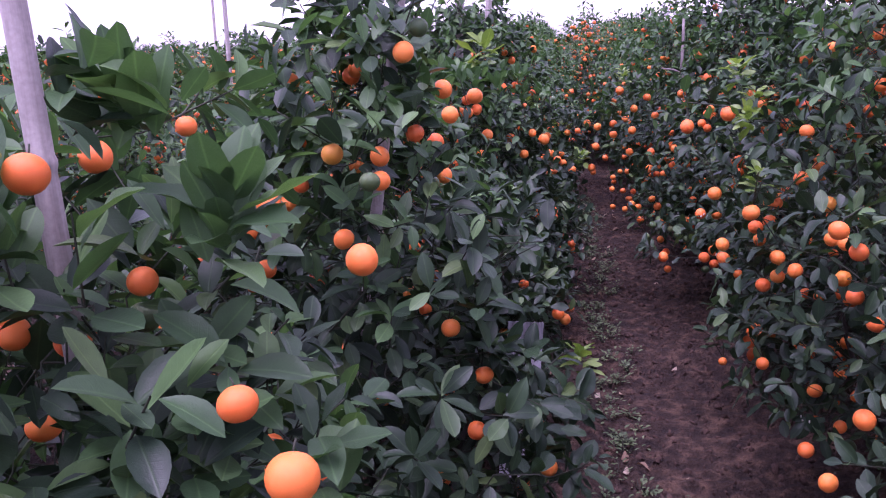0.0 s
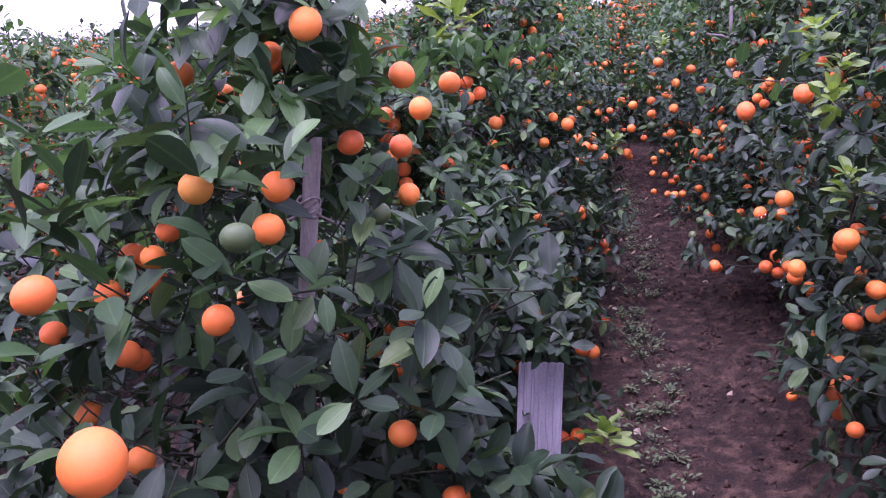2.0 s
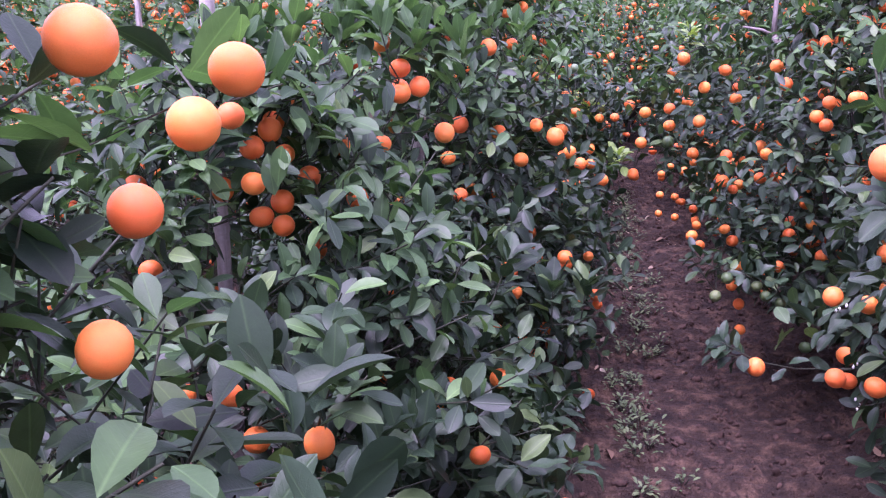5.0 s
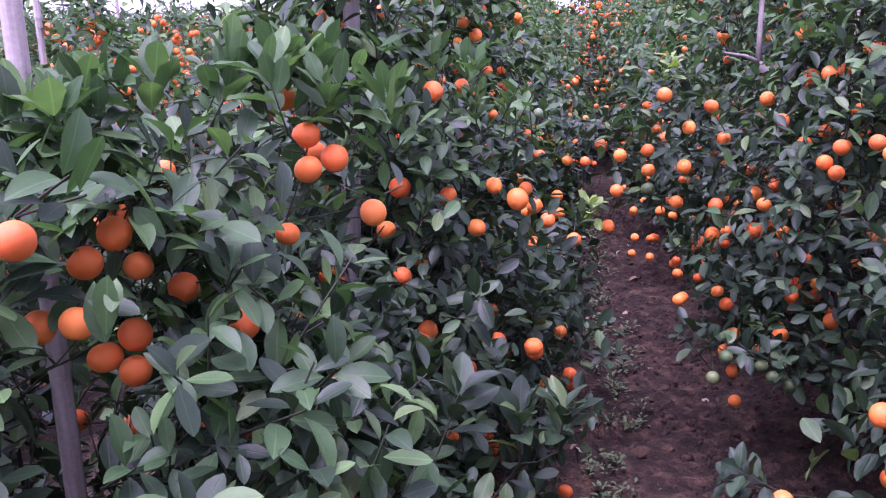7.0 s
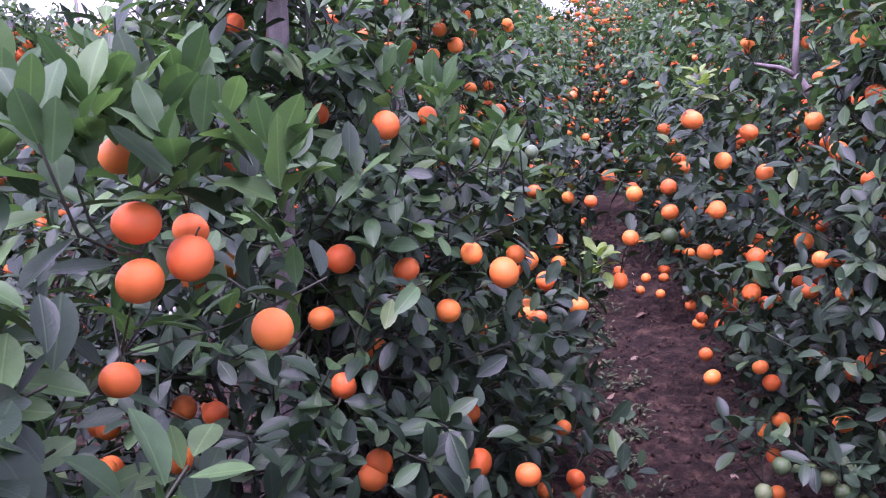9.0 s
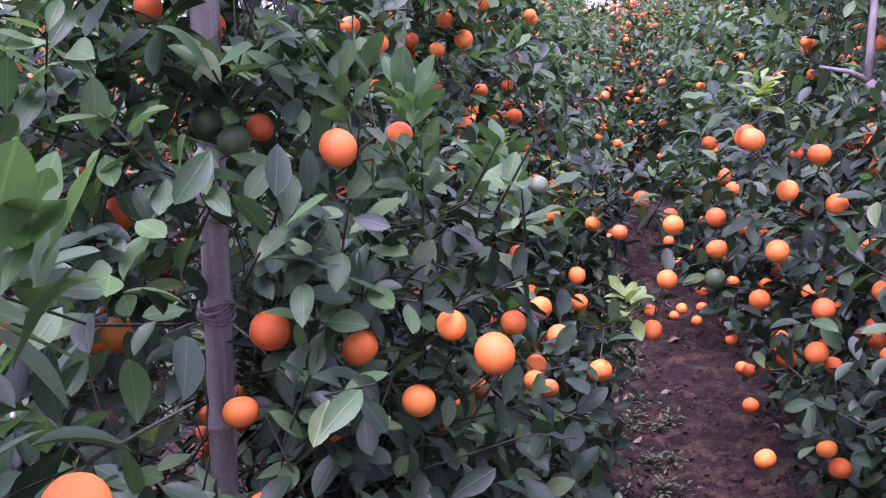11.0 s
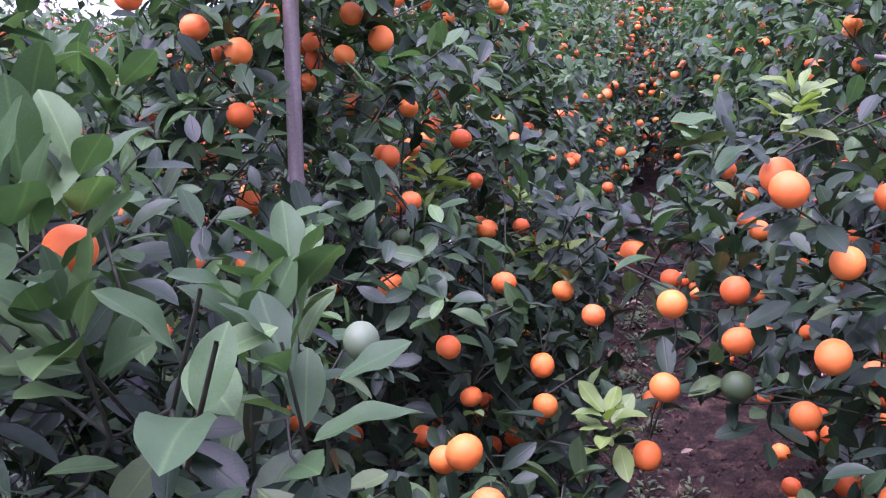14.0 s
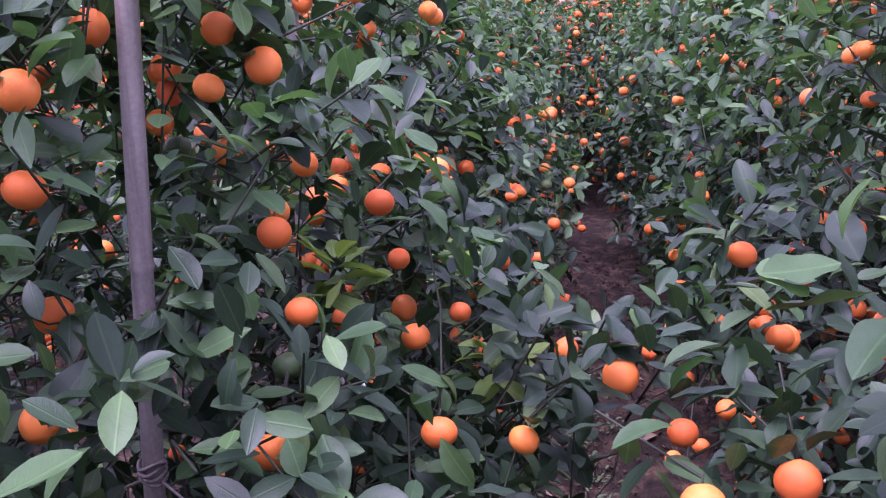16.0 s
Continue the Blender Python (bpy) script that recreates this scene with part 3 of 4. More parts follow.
def stake(x, y, h, lean_x, lean_y, r=0.018, ties=(0.55,)):
    """A weathered bamboo pole with its nodes, driven in beside a tree and tied to it with twine."""
    rng = random.Random(int(x * 977 + y * 131))
    ob = thing("bamboo_stake", x, y, 0, "weathered grey bamboo pole tied to a citrus tree", "stake", "bamboo stakes")
    pts, rad, z = [], [], -0.1
    nxt = 0.12
    while z < h:
        at = Vector((lean_x * z, lean_y * z, z))
        pts.append(at)
        rad.append(r * (1 - 0.12 * z / h))
        if z >= nxt:
            for dz, k in ((0.008, 1.0), (0.013, 1.14), (0.018, 1.14), (0.023, 1.0)):
                pts.append(Vector((lean_x * (z + dz), lean_y * (z + dz), z + dz)))
                rad.append(r * (1 - 0.12 * z / h) * k)
            nxt = z + rng.uniform(0.22, 0.3)
        z += 0.06
    part("pole", mesh_of("pole", *tube(pts, rad, 12), [BAMBOO]), ob)
    for zt in ties:
        loops = []
        for k in range(4):
            c = Vector((lean_x * zt, lean_y * zt, zt + 0.007 * k))
            ring = [c + Vector((math.cos(a) * r * 1.15, math.sin(a) * r * 1.15, 0.004 * math.sin(2 * a + k))) for a in [i * math.pi / 7 for i in range(15)]]
            loops.append(tube(ring, [0.0025] * len(ring), 5, False))
        c = Vector((lean_x * zt, lean_y * zt, zt))
        for s in (-1, 1):
            loops.append(tube([c + Vector((s * r, -r * 0.6, 0)), c + Vector((s * 0.05, -0.03, -0.01)), c + Vector((s * 0.07 + 0.01, -0.02, -0.05))], [0.002, 0.0018, 0.001], 4))
        part("twine", mesh_of("twine", *join(loops), [TWINE]), ob, None, "frayed twine lashing")
    return ob


# ---- ground ----
def grid_steps(fine0, fine1, step, far):
    s = list(np.arange(fine0, fine1 + step * 0.5, step))
    d, lo, hi = step, s[0], s[-1]
    while hi < far:
        d *= 1.5
        lo, hi = lo - d, hi + d
        s = [lo] + s + [hi]
    return s


def ground_height(x, y):
    p = Vector((x, y, 0))
    near = max(0.0, 1 - max(abs(x - 0.3) - 1.0, abs(y - 4) - 5.5, 0) / 1.5)
    rough = 0.35 + 0.65 * max(0.0, min(1.0, 0.5 + noise.noise(p * 2.2) * 1.6))
    clods = 0.016 * noise.fractal(p * 9, 1.0, 2.0, 3) + rough * (0.042 * noise.turbulence(p * 15, 3, True) - 0.028)
    tread = math.exp(-(((x - 0.42) / 0.22) ** 2))
    ridge = 0.05 * (1 - math.exp(-(((x - 0.4) / 0.38) ** 2)))
    return near * (clods * (1 - 0.25 * tread) + ridge - 0.02) + 0.04 * noise.noise(p * 0.35)


gx, gy = grid_steps(-0.6, 1.2, 0.021, 160), grid_steps(1.4, 7.5, 0.021, 160)
gv = [(a, b, ground_height(a, b)) for b in gy for a in gx]
gf = [(j * len(gx) + i, j * len(gx) + i + 1, (j + 1) * len(gx) + i + 1, (j + 1) * len(gx) + i) for j in range(len(gy) - 1) for i in range(len(gx) - 1)]
tagged(new("ground", mesh_of("ground", gv, gf, [SOIL])), "bare damp brown soil between the tree rows", "ground", "", "structure")

# ---- loose things on the ground ----
rng = random.Random(77)
cv = []
for i in range(4200):
    a, b = rng.uniform(0.12, 0.95) if i % 3 else rng.uniform(-0.1, 1.1), rng.uniform(1.6, 8.0)
    r = abs(rng.gauss(0.0015, 0.004)) + 0.0025
    cv.append(Matrix.Translation((a, b, ground_height(a, b) + r * 0.25)) @ Euler((rng.random() * 6, rng.random() * 6, rng.random() * 6)).to_matrix().to_4x4() @ Matrix.Diagonal((r * rng.uniform(0.8, 1.5), r, r * 0.75, 1)))
CLOD_SHAPE = [(np.array([Vector(q) * (1 + 1.1 * noise.noise(Vector(q) * 2.6 + Vector((k * 7, 0, 0)))) for q in v], float), f) for k in range(3) for v, f in (fruit_shape(6, 5, 0.8, 0.12),)]
tagged(new("soil_clods", joined_leaves("soil_clods", cv, CLOD_SHAPE, CLOD)), "small clods of broken brown soil on the path", "soil", "", "stuff")

DRY_MESH = [one_leaf(v, f, DRY, "fallen_leaf") for v, f in (leaf_shape([(0.1, 0.06), (0.3, 0.2), (0.55, 0.24), (0.8, 0.15)], 0.9, 0.5, 0.5), leaf_shape([(0.1, 0.06), (0.3, 0.2), (0.55, 0.24), (0.8, 0.15)], -0.4, -0.3, 0.3))]
for i in range(90):
    a, b = rng.gauss(0.12, 0.12) if i % 3 else rng.uniform(0.0, 1.0), rng.uniform(1.7, 7.5)
    s = rng.uniform(0.025, 0.055)
    ob = new("fallen_leaf", DRY_MESH[i % 2])
    ob.matrix_basis = Matrix.Translation((a, b, ground_height(a, b) + 0.006)) @ Euler((rng.gauss(0, 0.3), rng.gauss(0, 0.3), rng.random() * 6.28)).to_matrix().to_4x4() @ Matrix.Diagonal((s, s, s, 1))
    tagged(ob, "dry pale brown citrus leaf lying on the soil", "leaf", "fallen leaves")


def weed(x, y, size, count):
    """A low weed: a rosette of small leaves close to the soil."""
    z = ground_height(x, y)
    ob = thing("weed", x, y, z, "small green weed growing on the path", "weed", "weeds on the path")
    ms = []
    for k in range(count):
        w = rng.random() * 6.28
        r = abs(rng.gauss(0, size * 0.5))
        p = Vector((math.cos(w) * r, math.sin(w) * r, 0.004 + rng.random() * 0.03))
        ax = Vector((math.cos(w + rng.gauss(0, 0.5)), math.sin(w + rng.gauss(0, 0.5)), rng.uniform(0.1, 0.8))).normalized()
        ms.append(leaf_matrix(p, ax, Vector((0, 0, 1)), rng.uniform(0.011, 0.025)))
    tagged(part("leafage", joined_leaves("leafage", ms, MIDDLE, WEED), ob), kind="stuff")
    stems = [tube([(0, 0, -0.01), (math.cos(w) * size * 0.25, math.sin(w) * size * 0.25, 0.015), (math.cos(w) * size * 0.5, math.sin(w) * size * 0.5, 0.03)], [0.0015, 0.0012, 0.0008], 4) for w in (0.3, 1.7, 2.9, 4.1, 5.4)]
    part("stem", mesh_of("stem", *join(stems), [TWIG]), ob)


for i in range(120):
    weed(rng.gauss(0.20, 0.045), 2.0 + i * 0.042 + rng.gauss(0, 0.05), rng.uniform(0.03, 0.085), rng.randint(8, 24))


def ribbed_panel(x, y, z, width, height, turn, tilt):
    """A strip of ribbed plastic sheet leaning at the foot of a tree, with dark blobs for torn holes along one edge."""
    ob = thing("ribbed_panel", x, y, z, "grey-lavender ribbed plastic sheet leaning at the foot of a citrus tree", "panel")
    ob.rotation_euler = (radians(tilt), radians(5), radians(turn))
    n, m = 48, 10
    v = [((i / n - 0.5) * width, 0.006 * (abs(((i / n * 6) % 1) - 0.5) < 0.28) + t + 0.006 * math.sin(j * 0.9), j / m * height) for t in (0, 0.003) for j in range(m + 1) for i in range(n + 1)]
    k = (n + 1) * (m + 1)
    f = []
    for j in range(m):
        for i in range(n):
            a = j * (n + 1) + i
            f += [(a, a + 1, a + n + 2, a + n + 1), (k + a + n + 1, k + a + n + 2, k + a + 1, k + a)]
    for i in range(n):
        f += [(i, k + i, k + i + 1, i + 1), (m * (n + 1) + i, m * (n + 1) + i + 1, k + m * (n + 1) + i + 1, k + m * (n + 1) + i)]
    for j in range(m):
        a, b = j * (n + 1), (j + 1) * (n + 1)
        f += [(a, b, k + b, k + a), (a + n, k + a + n, k + b + n, b + n)]
    part("sheet", mesh_of("sheet", v, f, [PANEL], False), ob)
    # The sheet is not pierced: dark blobs imitate the shade inside its holes.
    for zz in (0.1, 0.17, 0.25):
        hole = fruit_shape(10, 6, 0.9, 0.1)
        part("dark_patch", mesh_of("dark_patch", [(q[0] * 0.007, q[1] * 0.003 - 0.002, q[2] * 0.012) for q in hole[0]], hole[1], [BARK]), ob, Matrix.Translation((width * 0.33, 0, zz)), "dark blob standing in for the dark inside a torn hole")


ribbed_panel(-0.147, 2.41, 0.0, 0.105, 0.515, 8, -3)

# Fruit in plain sight on the trees beside the aisle: place, radius, ripeness (g green, y turning, w pale).
FRUIT_L0a = [
    (-0.611, 1.236, 0.923, 0.0185, ''),
    (-0.549, 0.8, 0.955, 0.0185, ''),
    (-0.598, 0.846, 1.042, 0.0185, ''),
    (-0.182, 0.516, 1.06, 0.0185, ''),
    (-0.235, 0.566, 1.089, 0.0151, ''),
    (-0.23, 0.952, 1.094, 0.0185, ''),
    (-0.409, 0.784, 1.118, 0.0154, ''),
    (-0.411, 1.171, 1.119, 0.0179, ''),
    (-0.518, 0.922, 1.223, 0.0185, ''),
    (-0.494, 1.115, 1.236, 0.0145, ''),
    (-0.414, 0.634, 1.247, 0.0185, ''),
]
FRUIT_L1a = [
    (-0.058, 1.879, 0.449, 0.0182, ''),
    (-0.15, 1.533, 0.718, 0.0182, ''),
    (-0.364, 1.968, 0.745, 0.0145, 'y'),
    (-0.207, 1.516, 0.817, 0.0182, ''),
    (-0.362, 1.386, 1.017, 0.018, ''),
    (-0.256, 1.885, 1.042, 0.0178, ''),
    (-0.257, 1.698, 1.055, 0.0163, 'g'),
    (-0.461, 1.494, 1.091, 0.0149, ''),
    (-0.287, 1.991, 1.103, 0.0195, ''),
    (-0.298, 1.402, 1.111, 0.0172, ''),
    (-0.299, 1.326, 1.122, 0.0166, 'g'),
    (-0.311, 1.472, 1.142, 0.0171, ''),
    (-0.38, 1.418, 1.155, 0.0186, 'y'),
    (-0.283, 1.685, 1.157, 0.0182, ''),
    (-0.256, 2.032, 1.16, 0.0198, ''),
    (-0.191, 1.967, 1.205, 0.0182, ''),
    (-0.566, 1.941, 1.214, 0.0174, ''),
    (-0.253, 1.896, 1.227, 0.0204, ''),
    (-0.549, 1.76, 1.259, 0.0206, ''),
    (-0.413, 1.77, 1.279, 0.0172, ''),
    (-0.267, 1.507, 1.314, 0.0182, ''),
    (-0.243, 1.533, 1.354, 0.0171, 'g'),
]
FRUIT_L2a = [
    (-0.014, 2.56, 0.502, 0.0197, ''),
    (-0.117, 2.577, 0.591, 0.016, ''),
    (-0.198, 2.777, 0.603, 0.0165, ''),
    (-0.387, 2.393, 0.693, 0.0185, ''),
    (-0.529, 2.475, 0.707, 0.0185, ''),
    (-0.261, 2.279, 0.762, 0.0182, ''),
    (-0.445, 2.689, 0.904, 0.0182, ''),
    (-0.484, 2.698, 0.915, 0.0195, ''),
    (-0.455, 2.717, 0.936, 0.0188, ''),
    (-0.453, 2.846, 0.95, 0.0202, ''),
    (-0.351, 2.964, 0.99, 0.0174, ''),
    (-0.255, 3.075, 0.995, 0.0195, ''),
    (-0.46, 2.752, 1.006, 0.0172, ''),
    (-0.49, 2.694, 1.026, 0.02, ''),
    (-0.475, 2.735, 1.048, 0.0192, ''),
    (-0.545, 3.019, 1.068, 0.0163, ''),
    (-0.308, 2.938, 1.084, 0.0191, ''),
    (-0.281, 2.972, 1.093, 0.0184, ''),
    (-0.437, 2.505, 1.101, 0.0185, ''),
    (-0.311, 2.95, 1.127, 0.0185, ''),
]
FRUIT_L3a = [
    (0.046, 3.852, 0.408, 0.0185, ''),
    (-0.86, 3.594, 0.583, 0.0185, ''),
    (-0.108, 3.516, 0.62, 0.0214, ''),
    (-0.031, 3.45, 0.64, 0.0185, ''),
    (-0.156, 3.904, 0.666, 0.0185, ''),
    (-0.871, 4.058, 0.675, 0.0185, ''),
    (-0.231, 3.341, 0.691, 0.0201, ''),
    (-0.582, 3.307, 0.706, 0.0215, ''),
    (-0.223, 3.349, 0.708, 0.0182, ''),
    (-0.045, 3.885, 0.727, 0.0169, ''),
    (0.052, 3.923, 0.733, 0.0185, ''),
    (-0.525, 3.431, 0.74, 0.0185, ''),
    (-0.456, 3.38, 0.757, 0.0182, ''),
    (-0.046, 4.02, 0.795, 0.0215, ''),
    (-0.273, 3.381, 0.802, 0.0174, ''),
    (-0.145, 3.509, 0.865, 0.0182, ''),
    (-0.311, 3.429, 0.88, 0.0182, ''),
    (-0.064, 3.511, 0.922, 0.0215, ''),
    (-0.052, 3.594, 0.926, 0.0146, ''),
    (-0.198, 3.477, 0.935, 0.0194, ''),
    (-0.111, 3.522, 0.947, 0.0157, ''),
    (-0.288, 3.467, 0.954, 0.0215, ''),
    (-0.358, 3.149, 1.073, 0.0185, ''),
    (-0.229, 3.541, 1.129, 0.02, ''),
]
FRUIT_L3b = [
    (-0.182, 3.623, 1.132, 0.0149, ''),
    (-0.344, 3.546, 1.135, 0.0178, 'g'),
    (-0.355, 3.65, 1.136, 0.0161, ''),
    (-0.38, 3.559, 1.153, 0.0185, 'g'),
    (-0.37, 3.049, 1.165, 0.0185, ''),
    (-0.426, 3.695, 1.252, 0.018, ''),
    (-0.474, 3.638, 1.275, 0.0164, ''),
]
FRUIT_L4a = [
    (-0.097, 4.529, 0.523, 0.0185, ''),
    (-0.358, 4.895, 0.694, 0.0185, 'g'),
    (0.149, 4.205, 0.697, 0.0182, ''),
    (0.015, 4.315, 0.707, 0.018, ''),
    (-0.078, 4.256, 0.746, 0.0155, ''),
    (0.009, 4.356, 0.75, 0.0173, ''),
    (0.168, 4.179, 0.802, 0.0182, ''),
    (-0.789, 4.672, 0.807, 0.0185, ''),
    (-0.236, 4.81, 0.817, 0.0185, ''),
    (-0.098, 4.223, 0.83, 0.0163, ''),
    (0.038, 4.402, 0.846, 0.0158, ''),
    (-0.139, 4.772, 0.849, 0.0185, ''),
    (-0.055, 4.732, 0.858, 0.0154, ''),
    (-0.043, 4.372, 0.868, 0.0175, ''),
    (0.138, 4.48, 0.881, 0.0192, ''),
    (0.178, 4.224, 0.89, 0.0182, ''),
    (-0.084, 4.515, 0.909, 0.0169, ''),
    (-0.368, 4.25, 0.933, 0.0176, ''),
    (-0.189, 4.375, 0.933, 0.0145, 'g'),
    (-0.12, 4.636, 0.963, 0.0145, ''),
    (-0.319, 4.791, 0.986, 0.0185, ''),
    (-0.238, 4.522, 1.027, 0.0193, ''),
    (-0.141, 4.638, 1.034, 0.0182, ''),
    (-0.028, 3.646, 1.072, 0.0105, 'w'),
]
FRUIT_L4b = [
    (-0.652, 4.639, 1.182, 0.0185, ''),
    (-0.292, 4.512, 1.187, 0.0166, ''),
    (-0.24, 4.541, 1.207, 0.0197, ''),
    (-0.36, 4.28, 1.209, 0.0181, ''),
    (-0.41, 4.267, 1.242, 0.0185, ''),
]
FRUIT_L5a = [
    (-0.659, 4.917, 0.891, 0.0185, ''),
    (-0.082, 5.192, 0.97, 0.0156, ''),
    (-0.117, 5.169, 0.978, 0.0185, ''),
    (-0.277, 4.988, 0.982, 0.0185, ''),
    (-0.152, 5.1, 1.001, 0.0177, ''),
    (-0.554, 5.139, 1.048, 0.0185, ''),
]
FRUIT_R0a = [
    (0.564, 1.723, 0.9, 0.0185, ''),
    (0.476, 1.568, 0.979, 0.0185, ''),
]
FRUIT_R1a = [
    (0.488, 2.116, 0.517, 0.0161, ''),
    (0.503, 2.213, 0.691, 0.0194, ''),
    (0.539, 2.062, 0.77, 0.0177, ''),
    (0.4, 2.344, 0.905, 0.0182, ''),
    (0.39, 1.858, 0.953, 0.019, ''),
    (0.329, 2.371, 1.08, 0.0182, ''),
    (0.402, 2.212, 1.125, 0.0182, ''),
    (0.71, 2.466, 1.264, 0.0185, ''),
]
FRUIT_R2a = [
    (0.532, 2.846, 0.239, 0.0145, ''),
    (0.625, 2.863, 0.338, 0.0183, ''),
    (0.359, 3.083, 0.542, 0.0182, ''),
    (0.815, 3.104, 1.212, 0.0215, ''),
]
FRUIT_R3a = [
    (0.529, 3.72, 0.455, 0.0155, 'g'),
    (0.459, 4.008, 0.466, 0.0184, ''),
    (0.362, 3.72, 0.467, 0.0155, 'g'),
    (0.49, 3.72, 0.473, 0.0155, 'g'),
    (0.465, 3.72, 0.5, 0.0155, 'g'),
    (0.388, 3.72, 0.519, 0.0155, 'g'),
    (0.441, 4.027, 0.538, 0.0182, ''),
    (0.322, 4.016, 0.552, 0.0182, ''),
    (0.599, 4.028, 0.563, 0.0182, ''),
    (0.436, 4.493, 0.583, 0.0185, ''),
    (0.325, 4.175, 0.772, 0.0186, ''),
    (0.417, 4.123, 0.776, 0.0185, ''),
    (0.249, 4.175, 0.807, 0.0188, 'g'),
    (0.252, 4.199, 0.854, 0.0188, ''),
    (0.328, 4.084, 0.884, 0.0182, ''),
    (0.253, 4.247, 0.9, 0.0182, ''),
    (0.298, 4.484, 0.926, 0.0145, ''),
    (0.442, 4.201, 0.937, 0.0182, ''),
    (0.613, 3.793, 0.976, 0.0177, ''),
    (0.281, 4.596, 0.981, 0.0166, ''),
    (0.336, 4.089, 0.982, 0.0166, ''),
    (0.588, 4.389, 1.02, 0.0215, ''),
    (0.405, 4.195, 1.023, 0.0185, ''),
    (0.28, 4.162, 1.057, 0.0185, ''),
]
FRUIT_R3b = [
    (0.267, 4.029, 1.07, 0.0182, ''),
    (0.651, 4.206, 1.095, 0.0215, ''),
    (0.657, 4.34, 1.2, 0.0215, ''),
]
FRUIT_R4a = [
    (0.343, 5.693, 0.403, 0.0185, ''),
    (0.396, 5.816, 0.421, 0.0164, ''),
    (0.599, 5.483, 1.054, 0.0185, ''),
    (0.583, 5.145, 1.17, 0.0148, ''),
]
# Fruit that hangs further in or partly behind leaves.
INNER_L0a = [
    (-0.618, 1.031, 0.873, 0.0182, ''),
    (-0.449, 0.82, 0.904, 0.0182, ''),
    (-0.605, 1.086, 1.09, 0.0182, ''),
]
INNER_L1a = [
    (0.02, 2.187, 0.294, 0.0182, ''),
    (-0.26, 1.694, 0.416, 0.0182, ''),
    (-0.136, 2.084, 0.426, 0.0182, ''),
    (-0.445, 1.816, 0.453, 0.0182, ''),
    (-0.465, 1.559, 0.472, 0.0182, ''),
    (-0.152, 1.899, 0.513, 0.0182, ''),
    (-0.412, 1.84, 0.532, 0.0182, ''),
    (-0.459, 1.414, 0.701, 0.0182, ''),
    (-0.718, 2.218, 0.761, 0.0182, ''),
    (-0.315, 2.034, 0.772, 0.0172, ''),
    (-0.523, 1.447, 0.813, 0.0177, ''),
    (-0.681, 1.549, 0.942, 0.0182, ''),
    (-0.431, 1.803, 1.08, 0.0182, ''),
    (-0.437, 1.83, 1.265, 0.0182, ''),
]
INNER_L2a = [
    (-0.667, 3.113, 0.212, 0.0182, ''),
    (-0.448, 2.631, 0.372, 0.0182, 'g'),
    (-0.088, 2.653, 0.388, 0.0166, ''),
    (0.008, 2.687, 0.441, 0.0179, ''),
    (-0.337, 2.989, 0.69, 0.0182, ''),
    (-0.417, 2.39, 0.756, 0.0182, ''),
    (-0.695, 2.696, 0.959, 0.0182, ''),
    (-0.458, 2.613, 0.987, 0.0182, ''),
]
INNER_L3a = [
    (0.038, 3.791, 0.121, 0.0182, ''),
    (-0.261, 3.499, 0.326, 0.0182, ''),
    (-0.734, 3.994, 0.372, 0.0182, ''),
    (0.052, 3.863, 0.375, 0.0156, ''),
    (-0.013, 3.84, 0.387, 0.0156, ''),
    (-0.26, 3.952, 0.435, 0.0182, 'g'),
    (-0.301, 3.653, 0.451, 0.0182, ''),
    (-0.241, 3.666, 0.476, 0.0182, ''),
    (0.022, 3.8, 0.54, 0.0149, ''),
    (-0.144, 3.378, 0.57, 0.0182, ''),
    (-0.155, 3.421, 0.604, 0.0145, ''),
    (-0.031, 3.509, 0.606, 0.0182, ''),
    (-0.129, 3.613, 0.654, 0.0182, ''),
    (-0.05, 4.002, 0.702, 0.0182, ''),
    (-0.56, 3.263, 0.732, 0.0161, ''),
    (-0.022, 3.83, 0.742, 0.0145, ''),
    (-0.012, 3.953, 0.774, 0.0182, ''),
    (-0.073, 4.04, 0.774, 0.0161, ''),
]
INNER_L4a = [
    (-0.11, 4.155, 0.333, 0.0182, ''),
    (-0.236, 4.738, 0.448, 0.0182, ''),
    (-0.313, 4.265, 0.492, 0.0182, ''),
    (-0.201, 4.354, 0.522, 0.0182, ''),
    (-0.326, 4.484, 0.558, 0.0182, ''),
    (-0.703, 4.811, 0.612, 0.0182, ''),
    (0.168, 4.506, 0.629, 0.0149, ''),
    (-0.21, 4.886, 0.672, 0.0182, ''),
    (-0.127, 4.74, 0.818, 0.0182, 'w'),
    (0.086, 4.637, 0.845, 0.0151, ''),
    (0.085, 4.23, 0.873, 0.0145, ''),
    (-0.717, 4.714, 0.985, 0.0182, ''),
    (-0.283, 4.878, 0.985, 0.0182, ''),
    (-0.431, 4.736, 1.088, 0.0182, 'g'),
    (-0.274, 4.507, 1.247, 0.0186, ''),
    (-0.469, 4.222, 1.285, 0.0182, ''),
]
